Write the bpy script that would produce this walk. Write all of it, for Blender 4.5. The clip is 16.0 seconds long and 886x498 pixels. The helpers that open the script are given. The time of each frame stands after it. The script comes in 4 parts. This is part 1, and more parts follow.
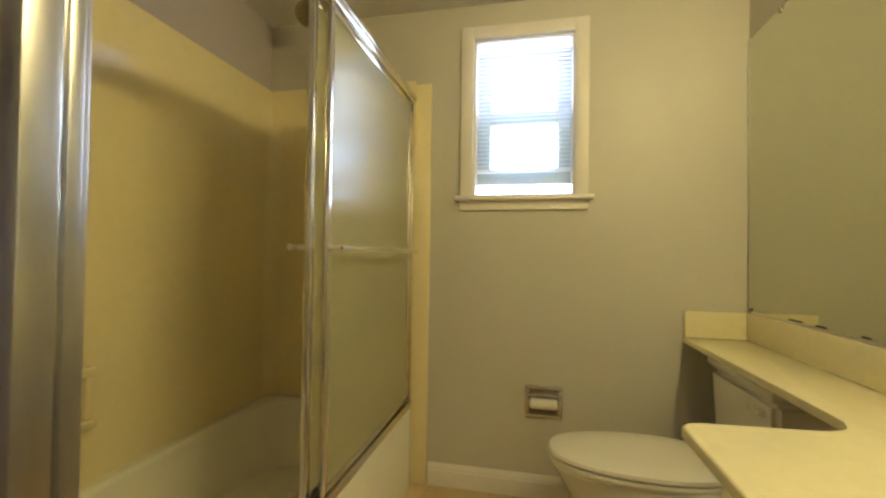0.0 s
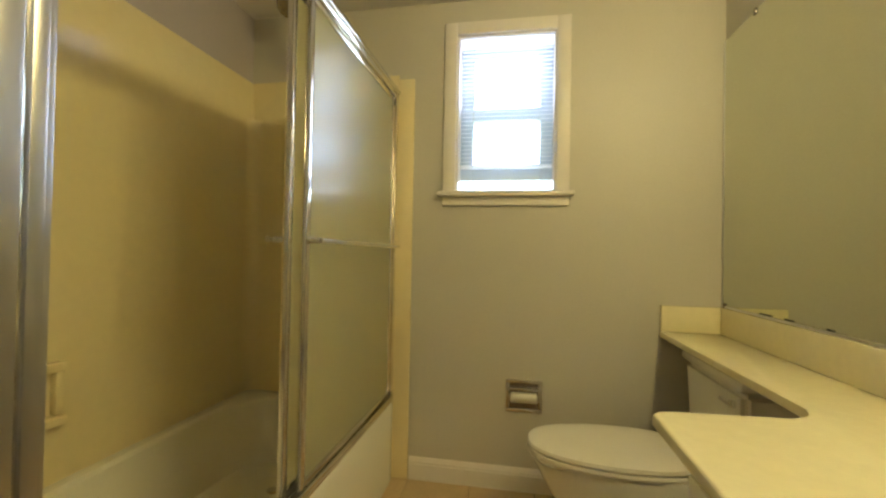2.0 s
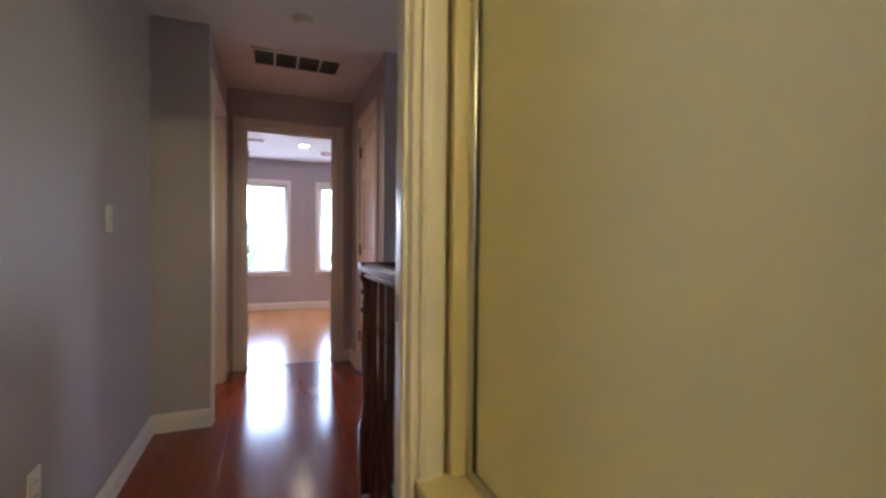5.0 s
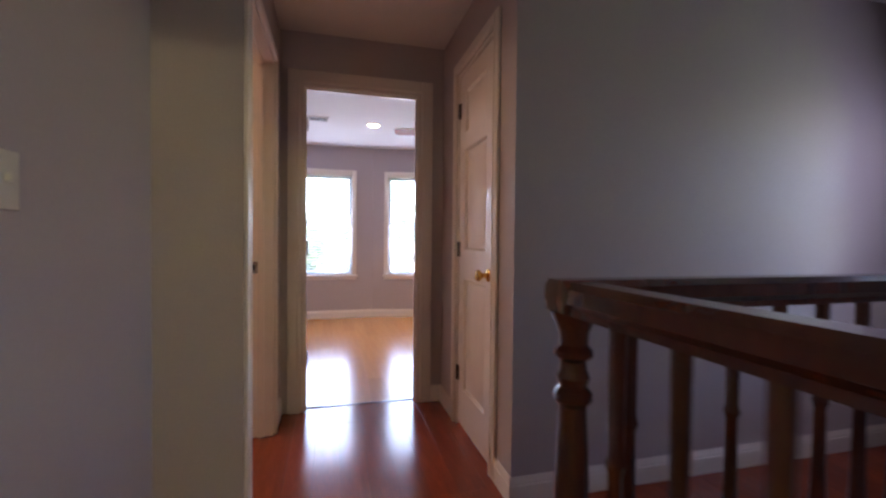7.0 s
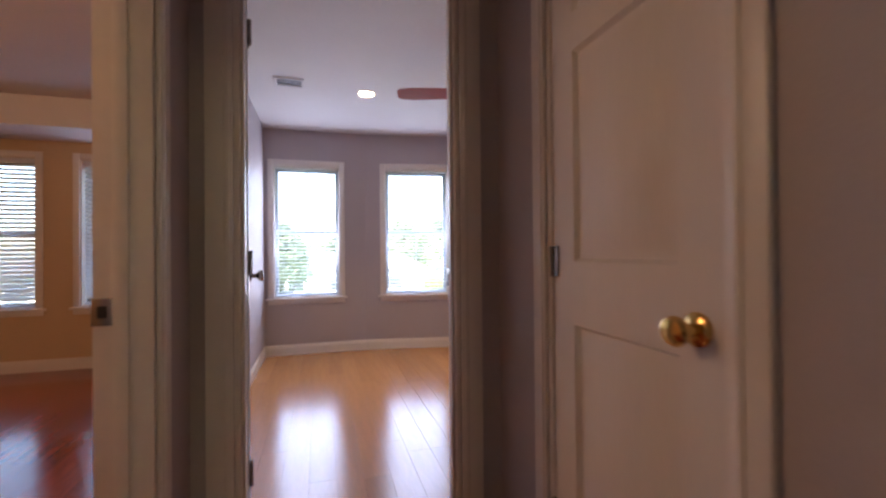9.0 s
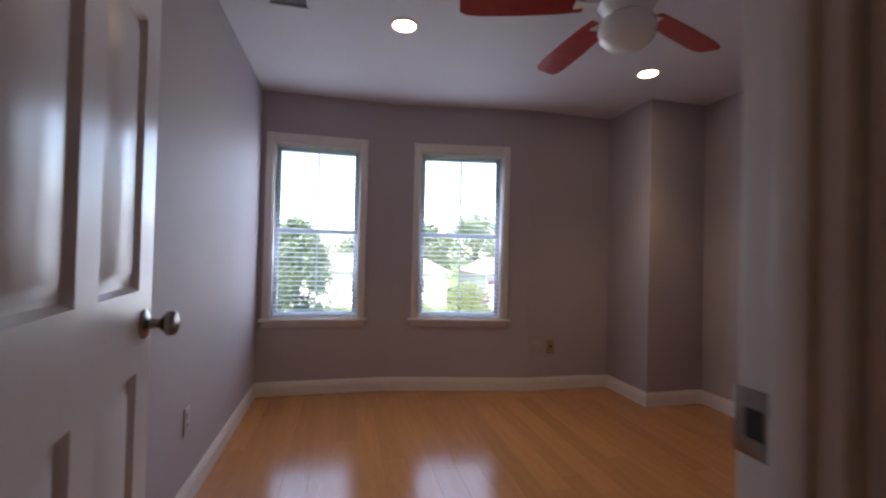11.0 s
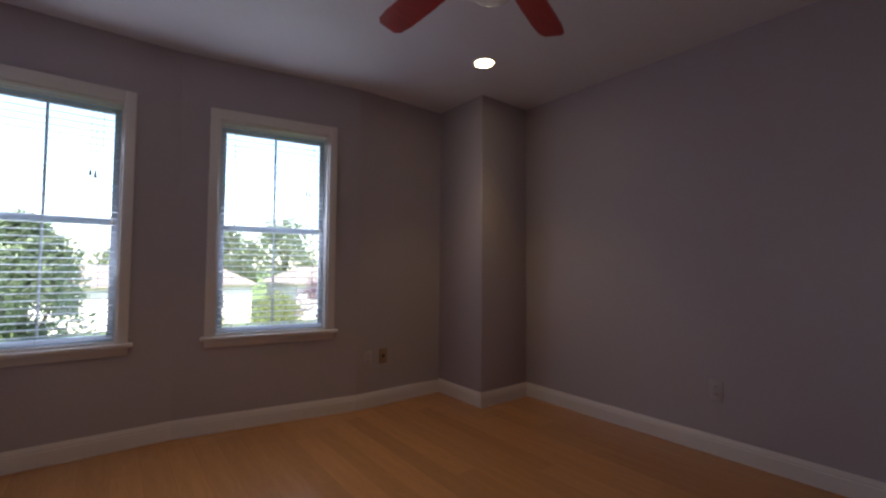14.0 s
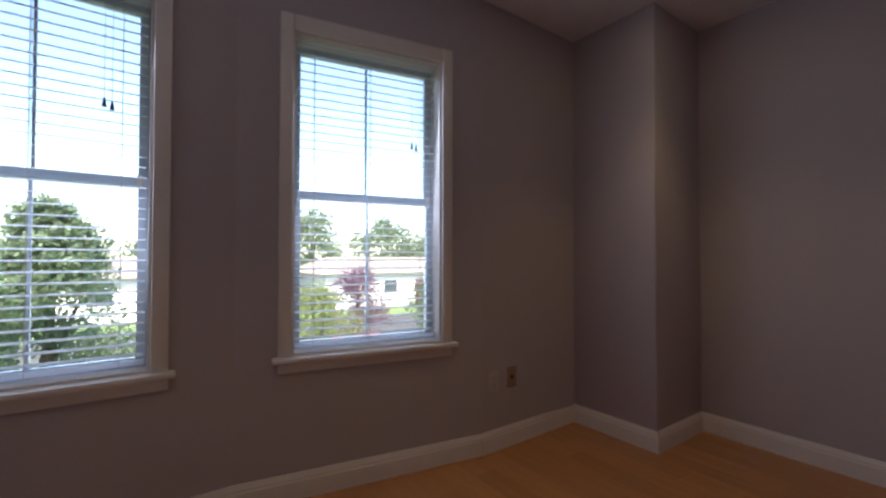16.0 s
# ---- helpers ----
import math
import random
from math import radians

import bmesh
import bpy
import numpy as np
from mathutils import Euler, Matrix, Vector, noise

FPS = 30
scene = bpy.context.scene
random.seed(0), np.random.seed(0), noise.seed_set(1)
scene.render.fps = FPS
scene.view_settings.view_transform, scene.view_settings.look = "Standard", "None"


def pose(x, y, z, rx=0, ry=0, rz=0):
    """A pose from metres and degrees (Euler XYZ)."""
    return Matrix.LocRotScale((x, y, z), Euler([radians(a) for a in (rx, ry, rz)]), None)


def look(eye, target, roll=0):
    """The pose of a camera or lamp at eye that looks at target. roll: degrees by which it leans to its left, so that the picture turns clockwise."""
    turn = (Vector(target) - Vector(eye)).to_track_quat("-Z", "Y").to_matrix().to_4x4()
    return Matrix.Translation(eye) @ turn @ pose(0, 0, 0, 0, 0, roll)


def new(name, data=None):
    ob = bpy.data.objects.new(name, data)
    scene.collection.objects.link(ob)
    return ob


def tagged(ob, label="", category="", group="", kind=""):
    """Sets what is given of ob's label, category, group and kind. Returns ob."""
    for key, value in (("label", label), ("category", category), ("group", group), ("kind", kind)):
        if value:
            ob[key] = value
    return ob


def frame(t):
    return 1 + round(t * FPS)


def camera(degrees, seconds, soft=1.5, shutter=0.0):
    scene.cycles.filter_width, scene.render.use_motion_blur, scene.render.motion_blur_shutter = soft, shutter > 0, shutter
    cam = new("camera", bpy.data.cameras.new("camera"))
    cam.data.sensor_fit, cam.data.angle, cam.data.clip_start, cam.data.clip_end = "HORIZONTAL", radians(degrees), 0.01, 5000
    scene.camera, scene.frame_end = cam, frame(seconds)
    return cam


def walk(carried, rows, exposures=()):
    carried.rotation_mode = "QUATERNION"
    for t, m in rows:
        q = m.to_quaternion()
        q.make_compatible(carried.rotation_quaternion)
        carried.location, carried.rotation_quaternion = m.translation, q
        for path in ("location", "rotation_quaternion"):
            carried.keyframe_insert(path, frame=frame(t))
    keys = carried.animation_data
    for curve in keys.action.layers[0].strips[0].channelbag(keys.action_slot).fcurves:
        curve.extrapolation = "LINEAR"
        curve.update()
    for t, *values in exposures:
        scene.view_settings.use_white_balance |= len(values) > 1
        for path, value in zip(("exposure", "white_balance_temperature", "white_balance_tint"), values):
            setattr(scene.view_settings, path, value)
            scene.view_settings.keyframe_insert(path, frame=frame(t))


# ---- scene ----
cam = camera(92.8, 16.0, soft=2.4, shutter=0.5)
PATH = [
    (0, (0.241, -4.446, 1.13), (2.196, -4.028, 1.164), 0.8),
    (0.5, (0.241, -4.474, 1.131), (2.213, -4.14, 1.182), 0.7),
    (1, (0.238, -4.48, 1.132), (2.213, -4.172, 1.191), 0.9),
    (1.5, (0.245, -4.458, 1.133), (2.222, -4.16, 1.167), 1.1),
    (2, (0.24, -4.465, 1.117), (2.209, -4.112, 1.142), 1.1),
    (2.5, (0.248, -4.41, 1.123), (2.186, -3.919, 1.167), 1.0),
    (3, (0.251, -4.418, 1.133), (2.061, -3.567, 1.155), 1.5),
    (3.5, (0.249, -4.421, 1.133), (1.797, -3.155, 1.167), 1.3),
    (4, (0.23, -4.31, 1.153), (1.507, -2.772, 1.198), 1.7),
    (4.5, (0.215, -4.182, 1.122), (1.205, -2.444, 1.136), 1.3),
    (5, (0.203, -3.943, 1.123), (0.964, -2.094, 1.083), 0.6),
    (7.5, (0.177, -2.447, 1.086), (0.681, -0.512, 1.06), 0.5),
    (8, (0.161, -2.11, 1.08), (0.735, -0.194, 1.107), 1.2),
    (8.5, (0.209, -1.794, 1.063), (0.791, 0.119, 1.078), -0.3),
    (11, (0.347, -0.256, 1.125), (0.802, 1.691, 1.154), 1.4),
    (11.5, (0.368, -0.056, 1.107), (1.021, 1.834, 1.107), 0.9),
    (12, (0.422, 0.082, 1.082), (1.204, 1.923, 1.123), 1.0),
    (12.5, (0.425, 0.143, 1.065), (1.473, 1.845, 1.117), 0.4),
    (13, (0.436, 0.164, 1.07), (1.616, 1.778, 1.113), -0.3),
    (13.5, (0.43, 0.173, 1.058), (1.67, 1.74, 1.133), -0.0),
    (14, (0.428, 0.216, 1.043), (1.662, 1.787, 1.13), 0.4),
    (14.5, (0.473, 0.403, 1.038), (1.663, 2.008, 1.118), 0.9),
    (15, (0.513, 0.685, 1.036), (1.592, 2.368, 1.101), 2.2),
    (15.5, (0.485, 1.026, 1.047), (1.61, 2.678, 1.124), 2.3),
    (16, (0.436, 1.39, 1.019), (1.595, 3.019, 1.056), 0.1),
]
EXPOSURES = [(0, 3.7, 6450, 10), (3.0, 3.62, 6400, 9), (4.0, 3.9, 6000, 10), (5.0, 4.05, 6150, 14), (7.3, 3.95, 6350, 16), (8.5, 3.7, 6350, 16),
             (10.8, 2.55, 6400, 13), (11.5, 2.15, 6450, 12), (12.5, 1.82, 6500, 10), (15, 2.05, 6450, 11), (16, 1.92, 6450, 10)]
walk(cam, [(t, look(eye, target, roll)) for t, eye, target, roll in PATH], EXPOSURES)

# ---- light ----
SUN_EL, SUN_AZ = radians(52), radians(200)
world = bpy.data.worlds.new("world")
scene.world = world
world.use_nodes = True
_n = world.node_tree.nodes
_sky = _n.new("ShaderNodeTexSky")
_sky.sky_type, _sky.sun_disc = "NISHITA", False
_sky.sun_elevation, _sky.sun_rotation = SUN_EL, SUN_AZ
_bg = _n["Background"]
_bg.inputs["Strength"].default_value = 0.15
world.node_tree.links.new(_sky.outputs["Color"], _bg.inputs["Color"])


def lamp(name, kind, energy, color, m, size=0.1, size_y=None, angle=None):
    d = bpy.data.lights.new(name, kind)
    d.energy, d.color = energy, color
    if kind == "AREA":
        d.shape, d.size = "RECTANGLE", size
        d.size_y = size_y or size
    elif kind == "SUN":
        d.angle = angle
    else:
        d.shadow_soft_size = size
    ob = new(name, d)
    ob.matrix_basis = m
    return ob


# sun from behind the house, high
_sd = Vector((math.sin(SUN_AZ) * math.cos(SUN_EL), math.cos(SUN_AZ) * math.cos(SUN_EL), math.sin(SUN_EL)))
lamp("sun", "SUN", 5.0, (1, 0.95, 0.87), look(_sd * 30, (0, 0, 0)), angle=radians(0.5))
# sky light entering by the windows
SKYC = (0.66, 0.74, 1.0)
lamp("window_light_bedroom_a", "AREA", 1.6, SKYC, look((0.135, 3.30, 1.30), (0.135, 0, 0.9)), 0.66, 1.3)
lamp("window_light_bedroom_b", "AREA", 1.6, SKYC, look((1.31, 3.22, 1.30), (0.85, 0, 0.9)), 0.66, 1.3)
lamp("window_light_bathroom", "AREA", 0.42, SKYC, look((2.40, -4.39, 1.82), (0, -4.39, 1.5)), 0.44, 0.74)
lamp("window_light_landing", "AREA", 0.38, (0.74, 0.72, 1.0), look((3.26, -1.73, 1.35), (1.5, -1.2, 0.6)), 0.44, 1.0)
lamp("window_light_side_room", "AREA", 0.8, SKYC, look((-1.45, 3.36, 1.3), (-1.45, 0, 1.0)), 0.7, 1.3)
# lamps of the rooms
WARM = (1.0, 0.72, 0.36)
for _x in (0.47, 0.70, 0.93):
    lamp("vanity_bulb_light", "POINT", 0.74, (1.0, 0.90, 0.39), pose(_x, -5.24, 2.24), 0.07)
for _x, _y in ((0.633, 2.027), (2.294, 2.171)):
    _l = lamp("downlight_beam", "SPOT", 2.7, WARM, pose(_x, _y, 2.36), 0.04)
    _l.data.spot_size, _l.data.spot_blend = radians(96), 0.7
# unseen warm fill without a fixture, added to light side room and closet door
lamp("side_room_fill_light", "POINT", 3.0, (1.0, 0.64, 0.38), pose(-1.75, -0.20, 2.15), 0.25)


# ---- materials ----
def mat(name, color, rough=0.6, metal=0.0, var=0.06, scale=3.0, grain=60.0, bump=0.0, trans=0.0, emit=0.0,
        island=0.0, objvar=0.0, stretch=(1, 1, 1), coat=0.0, ior=1.45, detail_mix=0.5, bump_scale=None, coat_rough=0.12):
    """Principled material with colour variation at two scales and fine relief."""
    m = bpy.data.materials.new(name)
    m.use_nodes = True
    nt = m.node_tree
    p = nt.nodes["Principled BSDF"]
    p.inputs["Roughness"].default_value = rough
    p.inputs["Metallic"].default_value = metal
    p.inputs["IOR"].default_value = ior
    p.inputs["Transmission Weight"].default_value = trans
    p.inputs["Coat Weight"].default_value = coat
    p.inputs["Coat Roughness"].default_value = coat_rough
    tc = nt.nodes.new("ShaderNodeTexCoord")
    mp = nt.nodes.new("ShaderNodeMapping")
    mp.inputs["Scale"].default_value = stretch
    nt.links.new(tc.outputs["Object"], mp.inputs["Vector"])
    big, fine = nt.nodes.new("ShaderNodeTexNoise"), nt.nodes.new("ShaderNodeTexNoise")
    big.inputs["Scale"].default_value, fine.inputs["Scale"].default_value = scale, grain
    big.inputs["Detail"].default_value, fine.inputs["Detail"].default_value = 3, 4
    for t in (big, fine):
        nt.links.new(mp.outputs["Vector"], t.inputs["Vector"])
    add = nt.nodes.new("ShaderNodeMix")
    add.data_type = "FLOAT"
    add.inputs[0].default_value = detail_mix
    nt.links.new(big.outputs["Fac"], add.inputs[2])
    nt.links.new(fine.outputs["Fac"], add.inputs[3])
    val = nt.nodes.new("ShaderNodeMapRange")
    val.inputs["From Min"].default_value, val.inputs["From Max"].default_value = 0.3, 0.7
    val.inputs["To Min"].default_value, val.inputs["To Max"].default_value = 1 - var, 1 + var
    nt.links.new(add.outputs[0], val.inputs["Value"])
    last = val.outputs["Result"]
    if island or objvar:
        src = nt.nodes.new("ShaderNodeNewGeometry").outputs["Random Per Island"] if island else nt.nodes.new("ShaderNodeObjectInfo").outputs["Random"]
        r = nt.nodes.new("ShaderNodeMapRange")
        amount = island or objvar
        r.inputs["To Min"].default_value, r.inputs["To Max"].default_value = 1 - amount, 1 + amount
        nt.links.new(src, r.inputs["Value"])
        mul = nt.nodes.new("ShaderNodeMath")
        mul.operation = "MULTIPLY"
        nt.links.new(last, mul.inputs[0])
        nt.links.new(r.outputs["Result"], mul.inputs[1])
        last = mul.outputs[0]
    sc = nt.nodes.new("ShaderNodeVectorMath")
    sc.operation = "SCALE"
    sc.inputs[0].default_value = color
    nt.links.new(last, sc.inputs["Scale"])
    nt.links.new(sc.outputs["Vector"], p.inputs["Base Color"])
    if emit:
        p.inputs["Emission Color"].default_value = (*color, 1)
        p.inputs["Emission Strength"].default_value = emit
    if bump:
        b = nt.nodes.new("ShaderNodeBump")
        b.inputs["Strength"].default_value, b.inputs["Distance"].default_value = bump, 0.002
        src = fine
        if bump_scale:
            src = nt.nodes.new("ShaderNodeTexNoise")
            src.inputs["Scale"].default_value, src.inputs["Detail"].default_value = bump_scale, 2
            nt.links.new(tc.outputs["Object"], src.inputs["Vector"])
        nt.links.new(src.outputs["Fac"], b.inputs["Height"])
        nt.links.new(b.outputs["Normal"], p.inputs["Normal"])
    return m


WALLC = (0.47, 0.415, 0.422)
M_WALL = mat("wall_paint", WALLC, 0.60, var=0.04, scale=1.5, grain=90, bump=0.35, bump_scale=110)
# bathroom copy of the wall paint, lighter and yellower to carry the warm lamp light
M_WALL_BATH = mat("warm_lit_wall_paint", (0.54, 0.50, 0.43), 0.45, var=0.04, scale=1.5, grain=90, bump=0.35, bump_scale=110)
M_WALL_WARM = mat("ochre_wall_paint", (0.62, 0.45, 0.27), 0.55, var=0.04, bump=0.3, bump_scale=110)
M_CEIL = mat("ceiling_paint", (0.74, 0.71, 0.70), 0.75, var=0.03, bump=0.4, bump_scale=90)
M_TRIM = mat("white_trim_paint", (0.78, 0.72, 0.66), 0.35, var=0.03, grain=40, bump=0.05)
M_DOOR = mat("door_paint", (0.76, 0.70, 0.65), 0.28, var=0.03, grain=30, bump=0.12, stretch=(6, 6, 0.6))
M_CHERRY = mat("cherry_laminate", (0.25, 0.045, 0.015), 0.17, var=0.25, scale=4, grain=26, stretch=(7, 0.7, 7), objvar=0.16, coat=0.25)
M_MAPLE = mat("maple_laminate", (0.50, 0.225, 0.075), 0.22, var=0.13, scale=4, grain=22, stretch=(7, 0.6, 7), objvar=0.10, coat=0.2)
M_JOINT = mat("floor_joint", (0.10, 0.05, 0.02), 0.7)
M_JOINT_MAPLE = mat("maple_joint", (0.34, 0.155, 0.05), 0.6)
M_VINYL = mat("bath_floor_vinyl", (0.55, 0.40, 0.22), 0.35, var=0.10, scale=8, objvar=0.05)
M_WOOD = mat("dark_stained_wood", (0.085, 0.021, 0.010), 0.22, var=0.3, scale=5, grain=30, stretch=(6, 6, 0.8), coat=0.4)
M_CHROME = mat("chrome", (0.78, 0.76, 0.72), 0.13, 1.0, var=0.05, grain=25)
M_ALU = mat("brushed_aluminium", (0.60, 0.585, 0.59), 0.34, 1.0, var=0.08, grain=80, stretch=(1, 1, 0.1))
M_BRASS = mat("brass", (0.72, 0.47, 0.16), 0.18, 1.0, var=0.1)
# chrome of the tub fittings, dark reflections put into its base colour
M_STEEL = mat("darkened_chrome", (0.42, 0.40, 0.38), 0.16, 1.0, var=0.12, grain=25)
M_NICKEL = mat("dark_nickel", (0.30, 0.27, 0.24), 0.22, 1.0, var=0.1)
# white fibreglass; the yellow of the vanity light is mixed into the colour
M_FIBER = mat("yellow_lit_fibreglass", (0.80, 0.68, 0.40), 0.20, var=0.03, scale=2, grain=30, bump=0.03, coat=0.2)
M_TUB = mat("white_enamel", (0.83, 0.79, 0.67), 0.12, var=0.02, scale=3, coat=0.3)
M_CERAMIC = mat("white_ceramic", (0.80, 0.77, 0.70), 0.09, var=0.02)
M_SEAT = mat("toilet_seat_plastic", (0.74, 0.69, 0.60), 0.25, var=0.02)
M_COUNTER = mat("cultured_marble", (0.78, 0.70, 0.45), 0.20, var=0.05, scale=5, grain=35, coat=0.15)
M_CAB = mat("cabinet_white", (0.70, 0.68, 0.62), 0.35, var=0.03, grain=40)
M_FROST = mat("frosted_glass", (0.80, 0.77, 0.58), 0.30, trans=0.60, coat=1.0, coat_rough=0.22, var=0.03, bump=0.35, bump_scale=260, ior=1.5)
M_MIRROR = mat("mirror_silver", (0.68, 0.70, 0.60), 0.015, 1.0, var=0.01)
M_RUBBER = mat("black_rubber", (0.03, 0.028, 0.025), 0.6)
# white vinyl with the blue of the sky light put into its colour
M_VINYLFRAME = mat("sky_tinted_white_vinyl", (0.60, 0.68, 0.75), 0.35, var=0.03)
M_SLAT = mat("blind_slat", (0.80, 0.83, 0.86), 0.42, var=0.03)


def let_through(m, color, amount):
    """Mixes light shining diffusely through the thickness into a material."""
    nt = m.node_tree
    tl, mx = nt.nodes.new("ShaderNodeBsdfTranslucent"), nt.nodes.new("ShaderNodeMixShader")
    tl.inputs["Color"].default_value = (*color, 1)
    mx.inputs[0].default_value = amount
    nt.links.new(nt.nodes["Principled BSDF"].outputs[0], mx.inputs[1])
    nt.links.new(tl.outputs[0], mx.inputs[2])
    nt.links.new(mx.outputs[0], nt.nodes["Material Output"].inputs["Surface"])


let_through(M_SLAT, (0.93, 0.95, 0.98), 0.78)
M_SLAT_THICK = mat("thick_blind_slat", (0.74, 0.78, 0.84), 0.42, var=0.03)
let_through(M_SLAT_THICK, (0.74, 0.80, 0.88), 0.12)
let_through(M_FROST, (0.94, 0.92, 0.76), 0.52)
M_CORD = mat("blind_cord", (0.60, 0.60, 0.58), 0.8)
M_BLACK = mat("black_plastic", (0.03, 0.03, 0.035), 0.5)
M_PLATE = mat("almond_plastic", (0.70, 0.66, 0.58), 0.35, var=0.02)
M_PLATE_GREY = mat("painted_plate", (0.52, 0.47, 0.46), 0.4, var=0.02)
M_PLATE_BROWN = mat("beige_plastic", (0.36, 0.25, 0.15), 0.4, var=0.04)
M_REDWOOD = mat("red_lacquered_blade", (0.34, 0.035, 0.030), 0.28, var=0.2, scale=4, grain=25, stretch=(1, 6, 6))
M_GLOBE = mat("opal_glass", (0.85, 0.82, 0.76), 0.22, var=0.02, coat=0.3)
M_LAMP = mat("lamp_glow", (1.0, 0.80, 0.50), 0.5, var=0.0, emit=5)
M_BULB = mat("bulb_glow", (1.0, 0.78, 0.42), 0.5, var=0.0, emit=3)
M_LEAF = mat("dark_foliage", (0.12, 0.15, 0.10), 0.55, var=0.2, island=0.5)
M_LEAF_Y = mat("yellow_green_foliage", (0.16, 0.18, 0.07), 0.55, var=0.2, island=0.45)
M_LEAF_P = mat("plum_foliage", (0.13, 0.065, 0.085), 0.55, var=0.2, island=0.45)
M_LEAF_F = mat("far_foliage", (0.12, 0.14, 0.08), 0.6, var=0.2, island=0.45)
for _m, _c in ((M_LEAF, (0.34, 0.42, 0.27)), (M_LEAF_Y, (0.42, 0.46, 0.22)), (M_LEAF_P, (0.36, 0.24, 0.30)), (M_LEAF_F, (0.36, 0.42, 0.28))):
    let_through(_m, _c, 0.75)
M_BARK = mat("bark", (0.12, 0.085, 0.06), 0.9, var=0.3, bump=0.6)
M_GRASS = mat("lawn", (0.11, 0.16, 0.05), 0.9, var=0.3, scale=0.6, grain=20)
M_ROAD = mat("asphalt", (0.06, 0.06, 0.06), 0.9, var=0.2, scale=0.8)
M_CONC = mat("concrete", (0.40, 0.38, 0.35), 0.85, var=0.15, scale=1)
M_STUCCO = mat("white_stucco", (0.68, 0.66, 0.62), 0.85, var=0.06, bump=0.3)
M_ROOF = mat("grey_shingle", (0.20, 0.17, 0.15), 0.9, var=0.25, grain=12)
M_DARKGLASS = mat("dark_window_glass", (0.05, 0.06, 0.07), 0.08, var=0.05)
M_CARRED = mat("red_car_paint", (0.45, 0.04, 0.03), 0.2, coat=0.5)


def clear_glass():
    m = bpy.data.materials.new("clear_glass")
    m.use_nodes = True
    nt = m.node_tree
    nt.nodes.remove(nt.nodes["Principled BSDF"])
    mix, tr, gl, fr = (nt.nodes.new("ShaderNode" + k) for k in ("MixShader", "BsdfTransparent", "BsdfGlossy", "Fresnel"))
    gl.inputs["Roughness"].default_value = 0.02
    fr.inputs["IOR"].default_value = 1.35
    nt.links.new(fr.outputs[0], mix.inputs[0])
    nt.links.new(tr.outputs[0], mix.inputs[1])
    nt.links.new(gl.outputs[0], mix.inputs[2])
    nt.links.new(mix.outputs[0], nt.nodes["Material Output"].inputs["Surface"])
    return m


M_GLASS = clear_glass()


# ---- mesh helpers ----
def box(bm, x0, y0, z0, x1, y1, z1, bev=0.0, seg=2):
    """A box between two corners, with rounded edges if bev is given."""
    c = Vector(((x0 + x1) / 2, (y0 + y1) / 2, (z0 + z1) / 2))
    s = (abs(x1 - x0), abs(y1 - y0), abs(z1 - z0))
    vs = bmesh.ops.create_cube(bm, size=1, matrix=Matrix.Translation(c) @ Matrix.Diagonal((*s, 1)))["verts"]
    if bev:
        es = list({e for v in vs for e in v.link_edges})
        bmesh.ops.bevel(bm, geom=es, offset=min(bev, min(s) * 0.45), segments=seg, affect="EDGES", profile=0.5)
    return bm


def rod(bm, p, q, r, r2=None, seg=14):
    """A round bar from p to q."""
    p, q = Vector(p), Vector(q)
    m = Matrix.Translation((p + q) / 2) @ (q - p).to_track_quat("Z", "Y").to_matrix().to_4x4()
    bmesh.ops.create_cone(bm, cap_ends=True, segments=seg, radius1=r, radius2=r if r2 is None else r2, depth=(q - p).length, matrix=m)
    return bm


def lathe(bm, profile, m=Matrix(), seg=24):
    """A turned body: profile of (radius, height) round the local z axis of m."""
    rings = []
    for r, z in profile:
        rings.append([bm.verts.new(m @ Vector((r * math.cos(a), r * math.sin(a), z))) for a in (2 * math.pi * k / seg for k in range(seg))])
    for a, b in zip(rings, rings[1:]):
        for k in range(seg):
            bm.faces.new((a[k], a[(k + 1) % seg], b[(k + 1) % seg], b[k]))
    bm.faces.new(rings[0][::-1])
    bm.faces.new(rings[-1])
    return bm


def slab(bm, pts, z0, z1, bev=0.0):
    """An upright prism over the plan polygon pts."""
    lo = [bm.verts.new((x, y, z0)) for x, y in pts]
    hi = [bm.verts.new((x, y, z1)) for x, y in pts]
    n = len(pts)
    bm.faces.new(lo[::-1])
    top = bm.faces.new(hi)
    for k in range(n):
        bm.faces.new((lo[k], lo[(k + 1) % n], hi[(k + 1) % n], hi[k]))
    if bev:
        bmesh.ops.bevel(bm, geom=list(top.edges), offset=bev, segments=3, affect="EDGES", profile=0.5)
    return bm


def loft(bm, rings, cap=True):
    """A skin through rings of equal count."""
    vs = [[bm.verts.new(p) for p in r] for r in rings]
    n = len(vs[0])
    for a, b in zip(vs, vs[1:]):
        for k in range(n):
            bm.faces.new((a[k], a[(k + 1) % n], b[(k + 1) % n], b[k]))
    if cap:
        bm.faces.new(vs[0][::-1])
        bm.faces.new(vs[-1])
    return bm


def to_mesh(name, bm, material, smooth=28):
    bmesh.ops.recalc_face_normals(bm, faces=bm.faces)
    me = bpy.data.meshes.new(name)
    bm.to_mesh(me)
    bm.free()
    me.materials.append(material)
    if smooth:
        me.shade_smooth()
        me.set_sharp_from_angle(angle=radians(smooth))
    return me


def part(name, bm, material, parent=None, label=""):
    ob = new(name, to_mesh(name, bm, material))
    if parent:
        ob.parent = parent
    if label:
        ob["label"] = label
    return ob


def structure(name, bm, material, label="", category=""):
    return tagged(part(name, bm, material), label, category, "", "structure")


